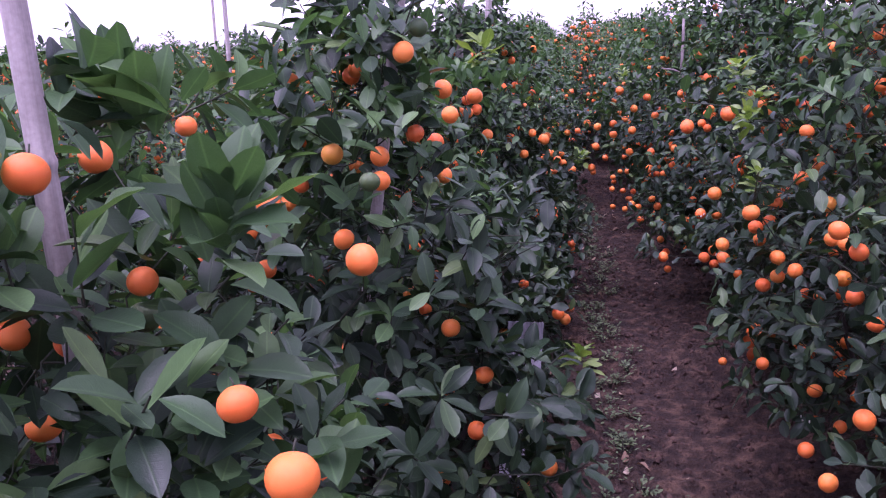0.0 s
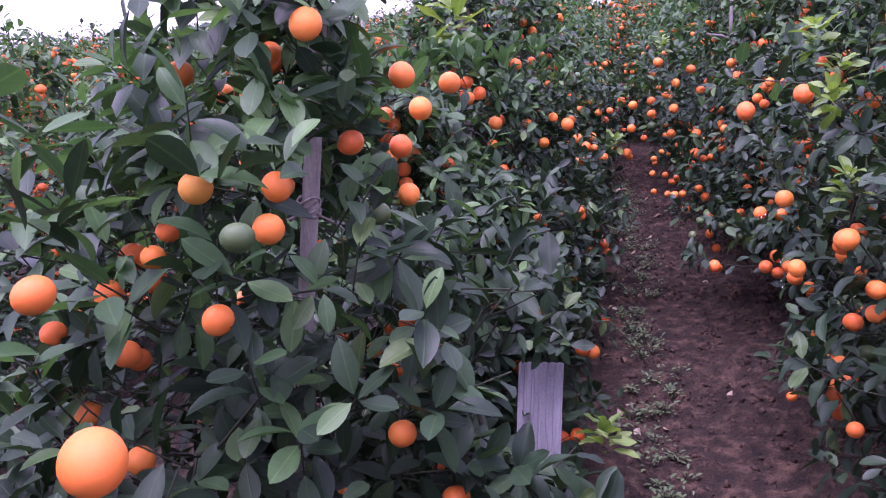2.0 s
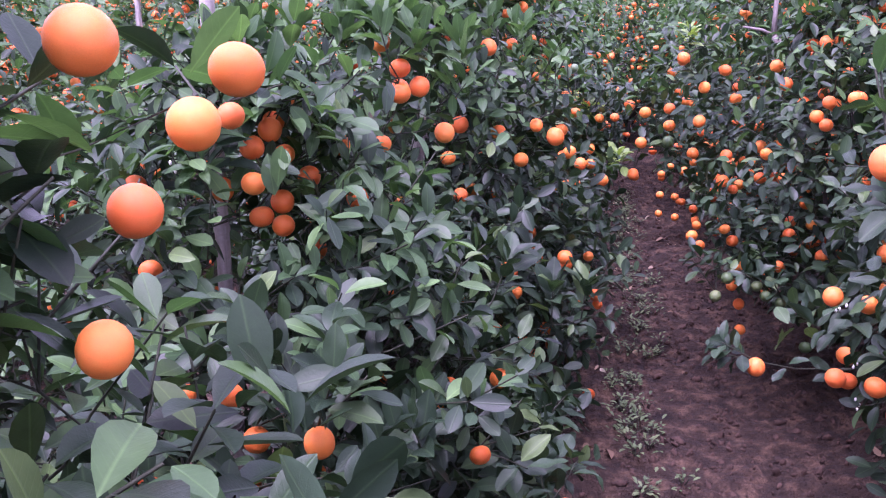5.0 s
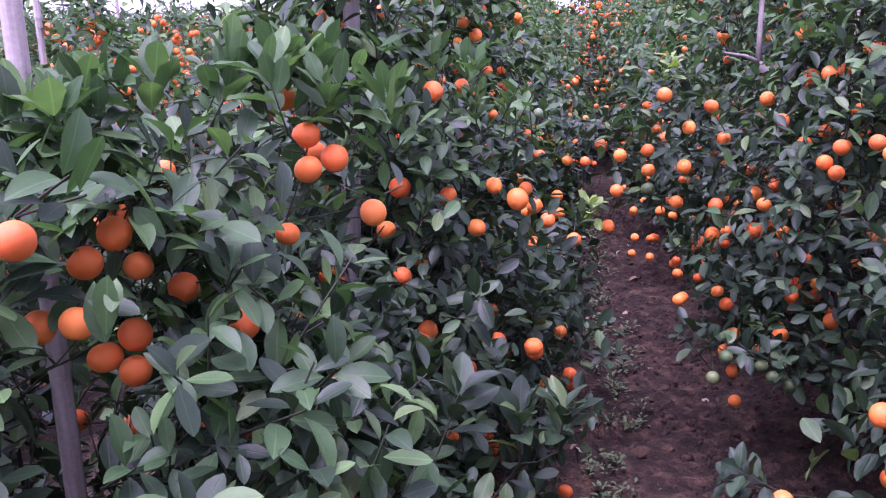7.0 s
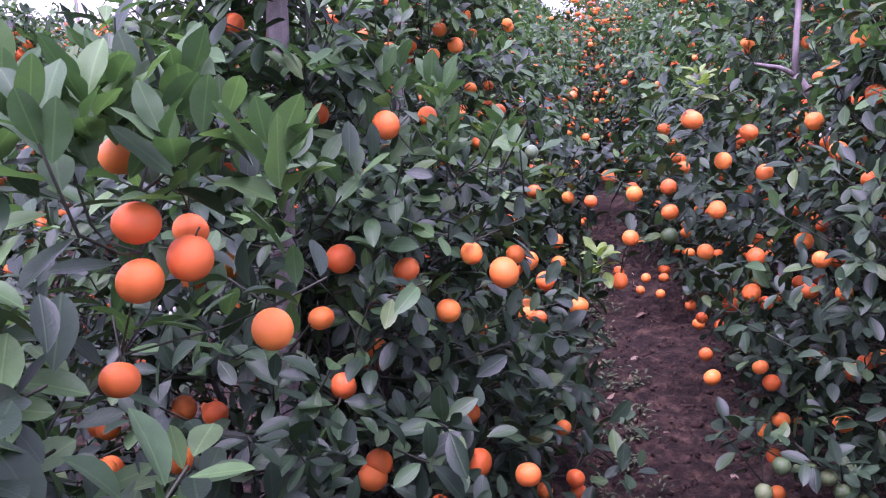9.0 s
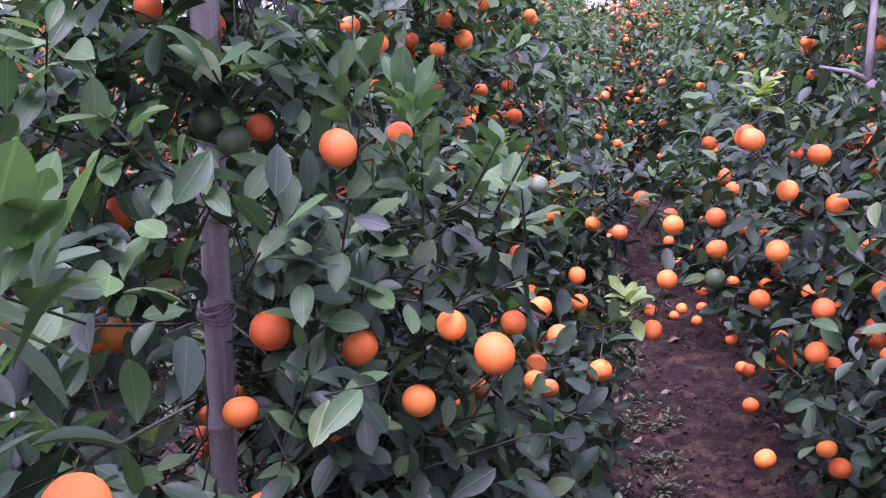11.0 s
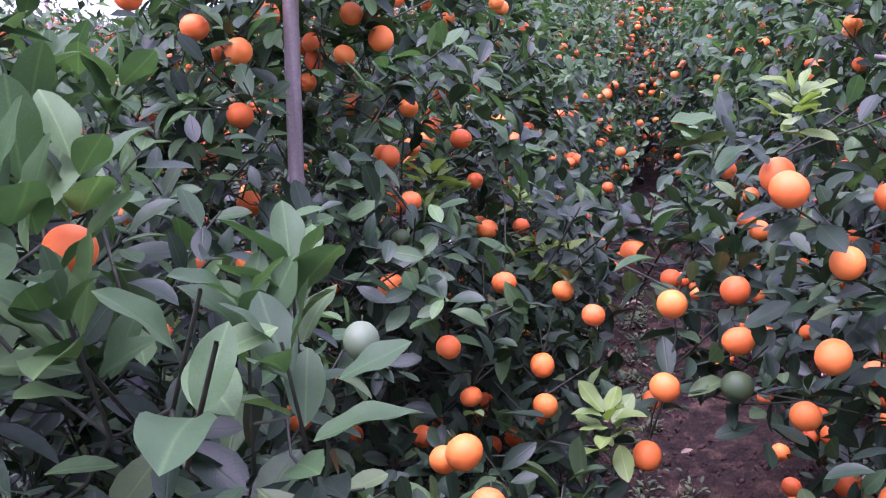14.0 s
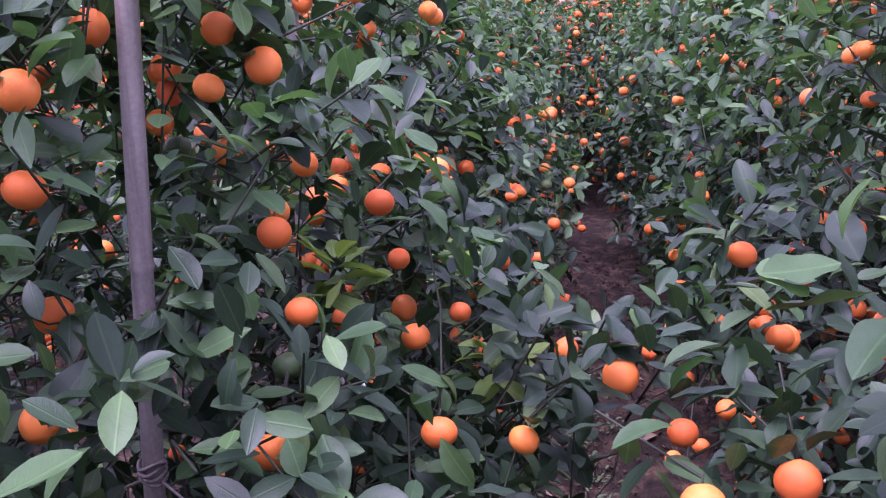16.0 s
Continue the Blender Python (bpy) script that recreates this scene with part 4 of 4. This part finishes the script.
INNER_L5a = [
    (-0.042, 5.444, 0.337, 0.0182, ''),
    (-0.144, 5.133, 0.493, 0.0182, ''),
    (-0.123, 5.487, 0.544, 0.0182, ''),
    (-0.171, 5.492, 0.579, 0.0182, ''),
    (-0.315, 5.288, 0.588, 0.0182, ''),
    (-0.111, 5.248, 0.617, 0.0182, ''),
    (-0.181, 5.687, 0.703, 0.0182, ''),
    (0.069, 5.189, 0.711, 0.0182, ''),
    (-0.513, 5.723, 0.766, 0.0182, ''),
    (-0.021, 5.435, 0.806, 0.0182, ''),
    (-0.211, 5.556, 0.818, 0.0182, ''),
    (-0.263, 5.293, 0.834, 0.0182, ''),
    (-0.093, 5.206, 0.837, 0.0182, ''),
    (-0.57, 5.077, 0.914, 0.0182, ''),
    (-0.327, 5.023, 0.925, 0.0182, ''),
    (-0.299, 5.223, 0.978, 0.0182, ''),
    (-0.302, 5.107, 0.99, 0.0182, ''),
    (-0.101, 4.909, 1.022, 0.0182, ''),
    (-0.148, 5.316, 1.239, 0.0182, ''),
    (-0.148, 5.229, 1.251, 0.0182, ''),
    (-0.371, 5.203, 1.272, 0.0182, ''),
]
INNER_R0a = [
    (0.494, 1.587, 0.483, 0.0182, ''),
    (0.478, 1.384, 0.707, 0.0182, ''),
    (0.623, 1.775, 0.736, 0.0182, ''),
]
INNER_R1a = [
    (0.551, 1.935, 0.376, 0.0182, ''),
    (0.757, 2.338, 0.492, 0.0182, ''),
    (0.708, 2.186, 0.658, 0.0182, ''),
    (0.471, 2.563, 0.67, 0.0182, ''),
    (0.517, 2.132, 0.737, 0.0176, ''),
    (0.537, 2.423, 0.759, 0.0182, ''),
    (0.406, 2.244, 0.791, 0.017, ''),
    (0.507, 2.1, 0.793, 0.0182, ''),
    (0.476, 2.2, 0.845, 0.0182, ''),
]
INNER_R2a = [
    (0.759, 2.781, 0.322, 0.0182, ''),
    (0.65, 3.296, 0.494, 0.0182, ''),
    (0.491, 3.024, 0.554, 0.0193, ''),
    (0.538, 2.948, 0.574, 0.0202, ''),
    (0.481, 3.067, 0.7, 0.0182, ''),
    (0.661, 2.938, 0.849, 0.0167, ''),
    (0.638, 3.241, 0.862, 0.0182, ''),
    (0.801, 3.273, 0.983, 0.0182, ''),
    (0.546, 3.319, 1.039, 0.0145, ''),
]
INNER_R3a = [
    (0.514, 4.194, 0.193, 0.0182, ''),
    (0.656, 4.571, 0.202, 0.0182, ''),
    (0.508, 4.222, 0.272, 0.0182, ''),
    (0.814, 4.413, 0.276, 0.0182, ''),
    (0.631, 3.831, 0.289, 0.0182, 'g'),
    (0.479, 4.207, 0.34, 0.0182, ''),
    (0.63, 4.25, 0.395, 0.0182, ''),
    (0.562, 3.956, 0.485, 0.0193, ''),
    (0.687, 3.986, 0.512, 0.0193, ''),
    (0.364, 4.412, 0.54, 0.0148, ''),
    (0.415, 4.018, 0.575, 0.0161, ''),
    (0.412, 4.318, 0.607, 0.0189, ''),
    (0.52, 4.496, 0.611, 0.0182, ''),
    (0.654, 4.104, 0.639, 0.0184, ''),
    (0.494, 4.512, 0.68, 0.0182, ''),
    (0.537, 4.223, 0.689, 0.0175, ''),
    (0.509, 4.057, 0.724, 0.0182, ''),
    (0.569, 4.038, 0.726, 0.0166, ''),
    (0.756, 4.321, 0.738, 0.0182, ''),
    (0.509, 3.997, 0.805, 0.0182, ''),
    (0.64, 4.556, 0.855, 0.0182, 'g'),
    (0.186, 4.372, 0.874, 0.0145, ''),
    (0.762, 4.58, 0.882, 0.0182, ''),
    (0.332, 4.582, 0.885, 0.0158, ''),
]
INNER_R3b = [
    (0.605, 3.875, 0.929, 0.0182, ''),
    (0.618, 4.095, 0.939, 0.0188, ''),
    (0.661, 3.929, 0.953, 0.0182, ''),
    (0.693, 4.191, 0.956, 0.0182, ''),
    (0.63, 4.42, 0.965, 0.0182, ''),
    (0.578, 4.172, 0.985, 0.0195, ''),
    (0.68, 3.777, 0.988, 0.0182, ''),
    (0.755, 4.621, 1.041, 0.0182, ''),
    (0.655, 4.072, 1.111, 0.0182, ''),
]
INNER_R4a = [
    (0.669, 5.506, 0.175, 0.0182, ''),
    (0.417, 5.658, 0.199, 0.0182, ''),
    (0.338, 5.647, 0.218, 0.0182, ''),
    (0.609, 4.872, 0.289, 0.0182, ''),
    (0.427, 4.688, 0.334, 0.019, ''),
    (0.424, 4.808, 0.381, 0.0182, ''),
    (0.372, 5.218, 0.399, 0.0173, ''),
    (0.301, 5.107, 0.431, 0.0158, ''),
    (0.529, 5.122, 0.507, 0.0182, ''),
    (0.438, 5.112, 0.515, 0.0182, ''),
    (0.391, 5.11, 0.534, 0.0182, ''),
    (0.267, 5.219, 0.599, 0.0182, ''),
    (0.455, 5.132, 0.692, 0.0182, ''),
    (0.617, 5.158, 0.713, 0.0182, ''),
    (0.409, 5.186, 0.807, 0.0182, ''),
    (0.842, 5.614, 0.979, 0.0182, ''),
    (0.641, 5.38, 1.142, 0.0182, ''),
    (0.695, 5.413, 1.231, 0.0182, ''),
    (0.78, 4.868, 1.25, 0.0182, ''),
]


# ---- the rows beside the aisle ----
PLAIN_SIGHT = FRUIT_L0a + FRUIT_L1a + FRUIT_L2a + FRUIT_L3a + FRUIT_L3b + FRUIT_L4a + FRUIT_L4b + FRUIT_L5a + FRUIT_R0a + FRUIT_R1a + FRUIT_R2a + FRUIT_R3a + FRUIT_R3b + FRUIT_R4a
INNER = INNER_L0a + INNER_L1a + INNER_L2a + INNER_L3a + INNER_L4a + INNER_L5a + INNER_R0a + INNER_R1a + INNER_R2a + INNER_R3a + INNER_R3b + INNER_R4a
POLES = [(-0.455, 0.78, 1.75, -0.03, (0.5,), 1.15, 1.45), (-0.55, 1.74, 1.62, 0.17, (0.55, 1.05), 1.02, 1.15), (-0.60, 2.76, 1.60, 0.02, (0.5,), 0.6, 0.85),
         (-0.47, 3.64, 1.70, 0.05, (0.5, 0.9), 0.70, 1.02), (-0.46, 4.50, 1.70, 0.075, (0.73,), 0.97, 1.3), (-0.44, 5.24, 1.75, 0.03, (0.6,), 1.05, 1.35), (0.95, 4.85, 1.85, 0.0, (0.6,), 1.3, 1.6), (0.98, 2.30, 1.80, 0.02, (0.6,), 1.4, 1.6)]
BARE_POLE = [(px + lean * z, py, z) for px, py, ph, lean, ties, z0, z1 in POLES for z in np.arange(z0, z1, 0.03)] + [(-0.46 + 0.075 * z, 4.50, z) for z in np.arange(0.66, 0.80, 0.03)] + [(a, 2.37, b) for a in (-0.17, -0.13, -0.09) for b in (0.30, 0.36, 0.42, 0.48)]
FORKED = [Vector((0.8, 4.95, 0.95)), Vector((0.695, 4.765, 1.029)), Vector((0.639, 4.775, 1.096)), Vector((0.642, 4.8, 1.188)), Vector((0.649, 4.828, 1.289)), Vector((0.652, 4.852, 1.376)), Vector((0.598, 4.775, 1.117)), Vector((0.531, 4.769, 1.129))]
BARE_POLE += [tuple(FORKED[k].lerp(FORKED[k + 1], f)) for k in (0, 1, 2, 3) for f in (0.0, 0.33, 0.66)]
LABEL = "dark-leaved citrus tree laden with ripe orange fruit, staked on bare soil"
near_tree(-0.52, 0.78, 1.24, 0.40, 0.50, 0.10, 400, 0.78, 11, FRUIT_L0a, INNER_L0a, 15, (), [(-0.29, 0.72, 1.20), (-0.41, 0.70, 1.20), (-0.36, 0.76, 1.30), (-0.45, 0.62, 1.22)], LABEL, [(-0.34, 0.70, 1.07), (-0.47, 0.66, 1.06), (-0.42, 0.66, 0.96), (-0.28, 0.72, 1.0), (-0.46, 0.68, 0.90), (-0.44, 0.66, 1.12), (-0.43, 0.70, 1.02), (-0.33, 0.62, 0.98)], size=0.062)
near_tree(-0.42, 1.73, 1.40, 0.50, 0.54, 0.08, 600, 0.66, 12, FRUIT_L1a, INNER_L1a, 30, [(-0.166, 1.894, 1.319), (0.04, 1.95, 0.61)], (), LABEL, [(-0.30, 1.52, 1.22), (-0.31, 1.48, 0.96), (-0.35, 1.47, 0.85), (-0.38, 1.56, 0.72), (-0.40, 1.6, 0.9), (-0.27, 1.50, 1.36), (-0.33, 1.60, 1.36), (-0.40, 1.66, 0.6), (-0.43, 1.6, 0.78), (-0.31, 1.64, 1.24), (-0.31, 1.64, 1.31), (-0.33, 1.66, 1.18), (-0.37, 1.64, 1.0), (-0.39, 1.62, 0.92)], size=0.060)
near_tree(-0.52, 2.75, 1.15, 0.60, 0.52, 0.06, 930, 0.60, 13, FRUIT_L2a, INNER_L2a, 60, (), [(-0.53, 2.90, 1.20), (-0.47, 2.93, 1.23), (-0.40, 2.90, 1.21), (-0.35, 2.95, 1.19), (-0.29, 3.0, 1.21), (-0.27, 2.98, 1.18), (-0.24, 3.0, 1.17), (-0.60, 2.75, 1.18), (-0.50, 2.75, 1.18), (-0.34, 3.04, 1.22), (-0.20, 2.86, 0.81), (-0.02, 2.96, 0.72), (-0.32, 2.82, 0.87), (-0.20, 3.01, 0.78), (-0.36, 2.42, 0.89), (-0.30, 2.31, 0.84), (-0.19, 2.40, 0.73)], LABEL)
near_tree(-0.43, 3.65, 1.42, 0.52, 0.52, 0.06, 1050, 0.64, 14, FRUIT_L3a + FRUIT_L3b, INNER_L3a, 60, (), [(-0.14, 3.54, 1.11), (-0.07, 3.50, 1.14), (-0.07, 3.61, 1.09), (-0.21, 3.61, 1.18), (-0.14, 3.63, 1.17), (-0.38, 3.92, 1.20), (-0.44, 3.95, 1.21), (-0.24, 3.70, 1.20), (-0.45, 3.80, 1.30), (-0.36, 3.82, 1.30), (-0.12, 3.69, 1.09)], LABEL, [(-0.42, 3.52, 1.22), (-0.43, 3.52, 1.12), (-0.44, 3.5, 1.32), (-0.40, 3.56, 1.27), (-0.41, 3.57, 1.20), (-0.40, 3.55, 1.06), (-0.41, 3.56, 1.0), (-0.37, 3.85, 0.96), (-0.24, 3.85, 0.86)], size=0.047, flush_size=1.0)
near_tree(-0.40, 4.50, 1.40, 0.54, 0.50, 0.08, 1065, 0.64, 15, FRUIT_L4a + FRUIT_L4b, INNER_L4a, 50, [(0.10, 4.17, 0.77), (0.008, 4.58, 0.87), (-0.169, 4.52, 1.0)], [(-0.34, 4.2, 0.95), (-0.32, 4.2, 0.84), (-0.23, 4.2, 0.84)], LABEL, [(-0.32, 4.32, 0.90), (-0.26, 4.35, 0.94), (-0.35, 4.2, 0.92), (-0.12, 4.32, 0.80), (-0.34, 4.3, 0.8)], size=0.047, young_size=1.1)
near_tree(-0.40, 5.30, 1.50, 0.54, 0.52, 0.08, 720, 0.66, 16, FRUIT_L5a, INNER_L5a, 145, [(-0.08, 4.97, 0.87)], (), LABEL)
near_tree(0.98, 1.35, 1.55, 0.52, 0.52, 0.22, 495, 0.72, 21, FRUIT_R0a, INNER_R0a, 95, (), (), LABEL)
near_tree(0.98, 2.25, 1.55, 0.58, 0.54, 0.22, 720, 0.72, 22, FRUIT_R1a, INNER_R1a, 170, [(0.44, 2.30, 1.24), (0.48, 2.27, 1.18), (0.43, 2.15, 1.14), (0.46, 2.12, 1.0)], (), LABEL)
near_tree(0.98, 3.15, 1.55, 0.58, 0.54, 0.22, 720, 0.72, 23, FRUIT_R2a, INNER_R2a, 185, (), (), LABEL)
near_tree(0.95, 4.15, 1.52, 0.57, 0.54, 0.26, 1020, 0.66, 24, FRUIT_R3a + FRUIT_R3b, INNER_R3a + INNER_R3b, 135, [(0.29, 4.12, 1.15)], (), LABEL, [(0.22, 4.30, 0.90), (0.30, 4.20, 0.85), (0.16, 4.35, 0.92), (0.30, 4.40, 1.0), (0.20, 4.50, 0.95), (0.38, 4.30, 0.90), (0.10, 4.45, 0.90), (0.05, 4.50, 0.92), (0.34, 4.50, 0.86), (0.26, 4.55, 0.98), (0.42, 4.15, 0.95)], size=0.047)
right_end = near_tree(0.90, 5.10, 1.55, 0.60, 0.54, 0.18, 720, 0.70, 25, FRUIT_R4a, INNER_R4a, 175, (), (), LABEL)

FORK = join([tube(FORKED[:3], [0.015, 0.0125, 0.011], 7), tube(FORKED[2:6], [0.0105, 0.0085, 0.008, 0.006], 7), tube([FORKED[2]] + FORKED[6:], [0.008, 0.006, 0.0035], 6)])
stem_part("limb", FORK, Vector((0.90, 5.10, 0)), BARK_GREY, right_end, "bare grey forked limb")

for px, py, ph, lean, ties, z0, z1 in POLES:
    stake(px, py, ph, lean, 0.0, 0.0185 if py == 3.64 else 0.0135, ties)

# ---- the rows further on and to the sides ----
FAR = "citrus tree dotted with orange fruit in a further row"
mids = [row_tree(40 + i, h, 0.60, 0.56, 0.10, 620, 138, 0.054, MIDDLE, FAR, True) for i, h in enumerate((1.45, 1.52, 1.40))]
fars = [row_tree(60 + i, h, 0.60, 0.60, 0.12, 330, 290, 0.062, ROUGH, FAR, False) for i, h in enumerate((1.40, 1.48, 1.32))]
rng = random.Random(5)
used = set()


def plant(kind, x, y):
    src = rng.choice(kind)
    s = rng.uniform(0.93, 1.06) * (0.95 if x < -1.5 else 1.0)
    m = pose(x + rng.gauss(0, 0.05), y + rng.gauss(0, 0.06), 0, 0, 0, rng.uniform(0, 360))
    if src.name in used:
        copy_thing(src, m @ Matrix.Diagonal((s, s, s, 1)))
    else:
        used.add(src.name)
        src.matrix_basis = m @ Matrix.Diagonal((s, s, s, 1))


for i in range(5):
    plant(mids, -0.30, 6.2 + 0.92 * i)
    plant(mids, 0.84, 6.05 + 0.92 * i)
for i in range(4):
    plant(mids, -1.85, 2.2 + 0.95 * i)
for i in range(10):
    plant(fars, -0.35, 10.8 + 0.95 * i)
    plant(fars, 0.9, 10.7 + 0.95 * i)
for i in range(2):
    plant(fars, 0.3, 9.3 + 0.95 * i)
for i in range(14):
    plant(fars, -1.85, 6.0 + 0.95 * i)
    plant(fars, -3.2, 3.6 + 0.95 * i)
    plant(fars, 2.35, 2.6 + 0.95 * i)
for i in range(13):
    plant(fars, -4.6, 5.4 + 0.95 * i)
    plant(fars, -6.0, 7.0 + 0.95 * i)
    plant(fars, 3.75, 6.0 + 0.95 * i)
for i in range(9):
    plant(fars, -7.4 - 0.2 * i, 10.0 + 1.1 * i)
for i in range(26):
    plant(fars, -14 + 0.9 * i, 20.5 + rng.uniform(0, 1.5))
# Unseen rows beside and behind, assumed to continue; added to shade low foliage.
for i in range(6):
    plant(fars, -0.5, -0.6 - 0.95 * i)
    plant(fars, 1.0, 0.3 - 0.95 * i)
    plant(fars, -1.85, 1.2 - 0.95 * i)
    plant(fars, 2.35, 1.6 - 0.95 * i)
    plant(fars, -3.2, 2.6 - 0.95 * i)
    plant(fars, 3.75, 5.0 - 0.95 * i)
for sx, sy in ((-1.9, 4.9), (-3.2, 8.0), (-1.85, 7.6), (2.35, 6.5), (-4.6, 12.0)):
    stake(sx, sy, 1.95, 0.02, 0.0, 0.014, ())
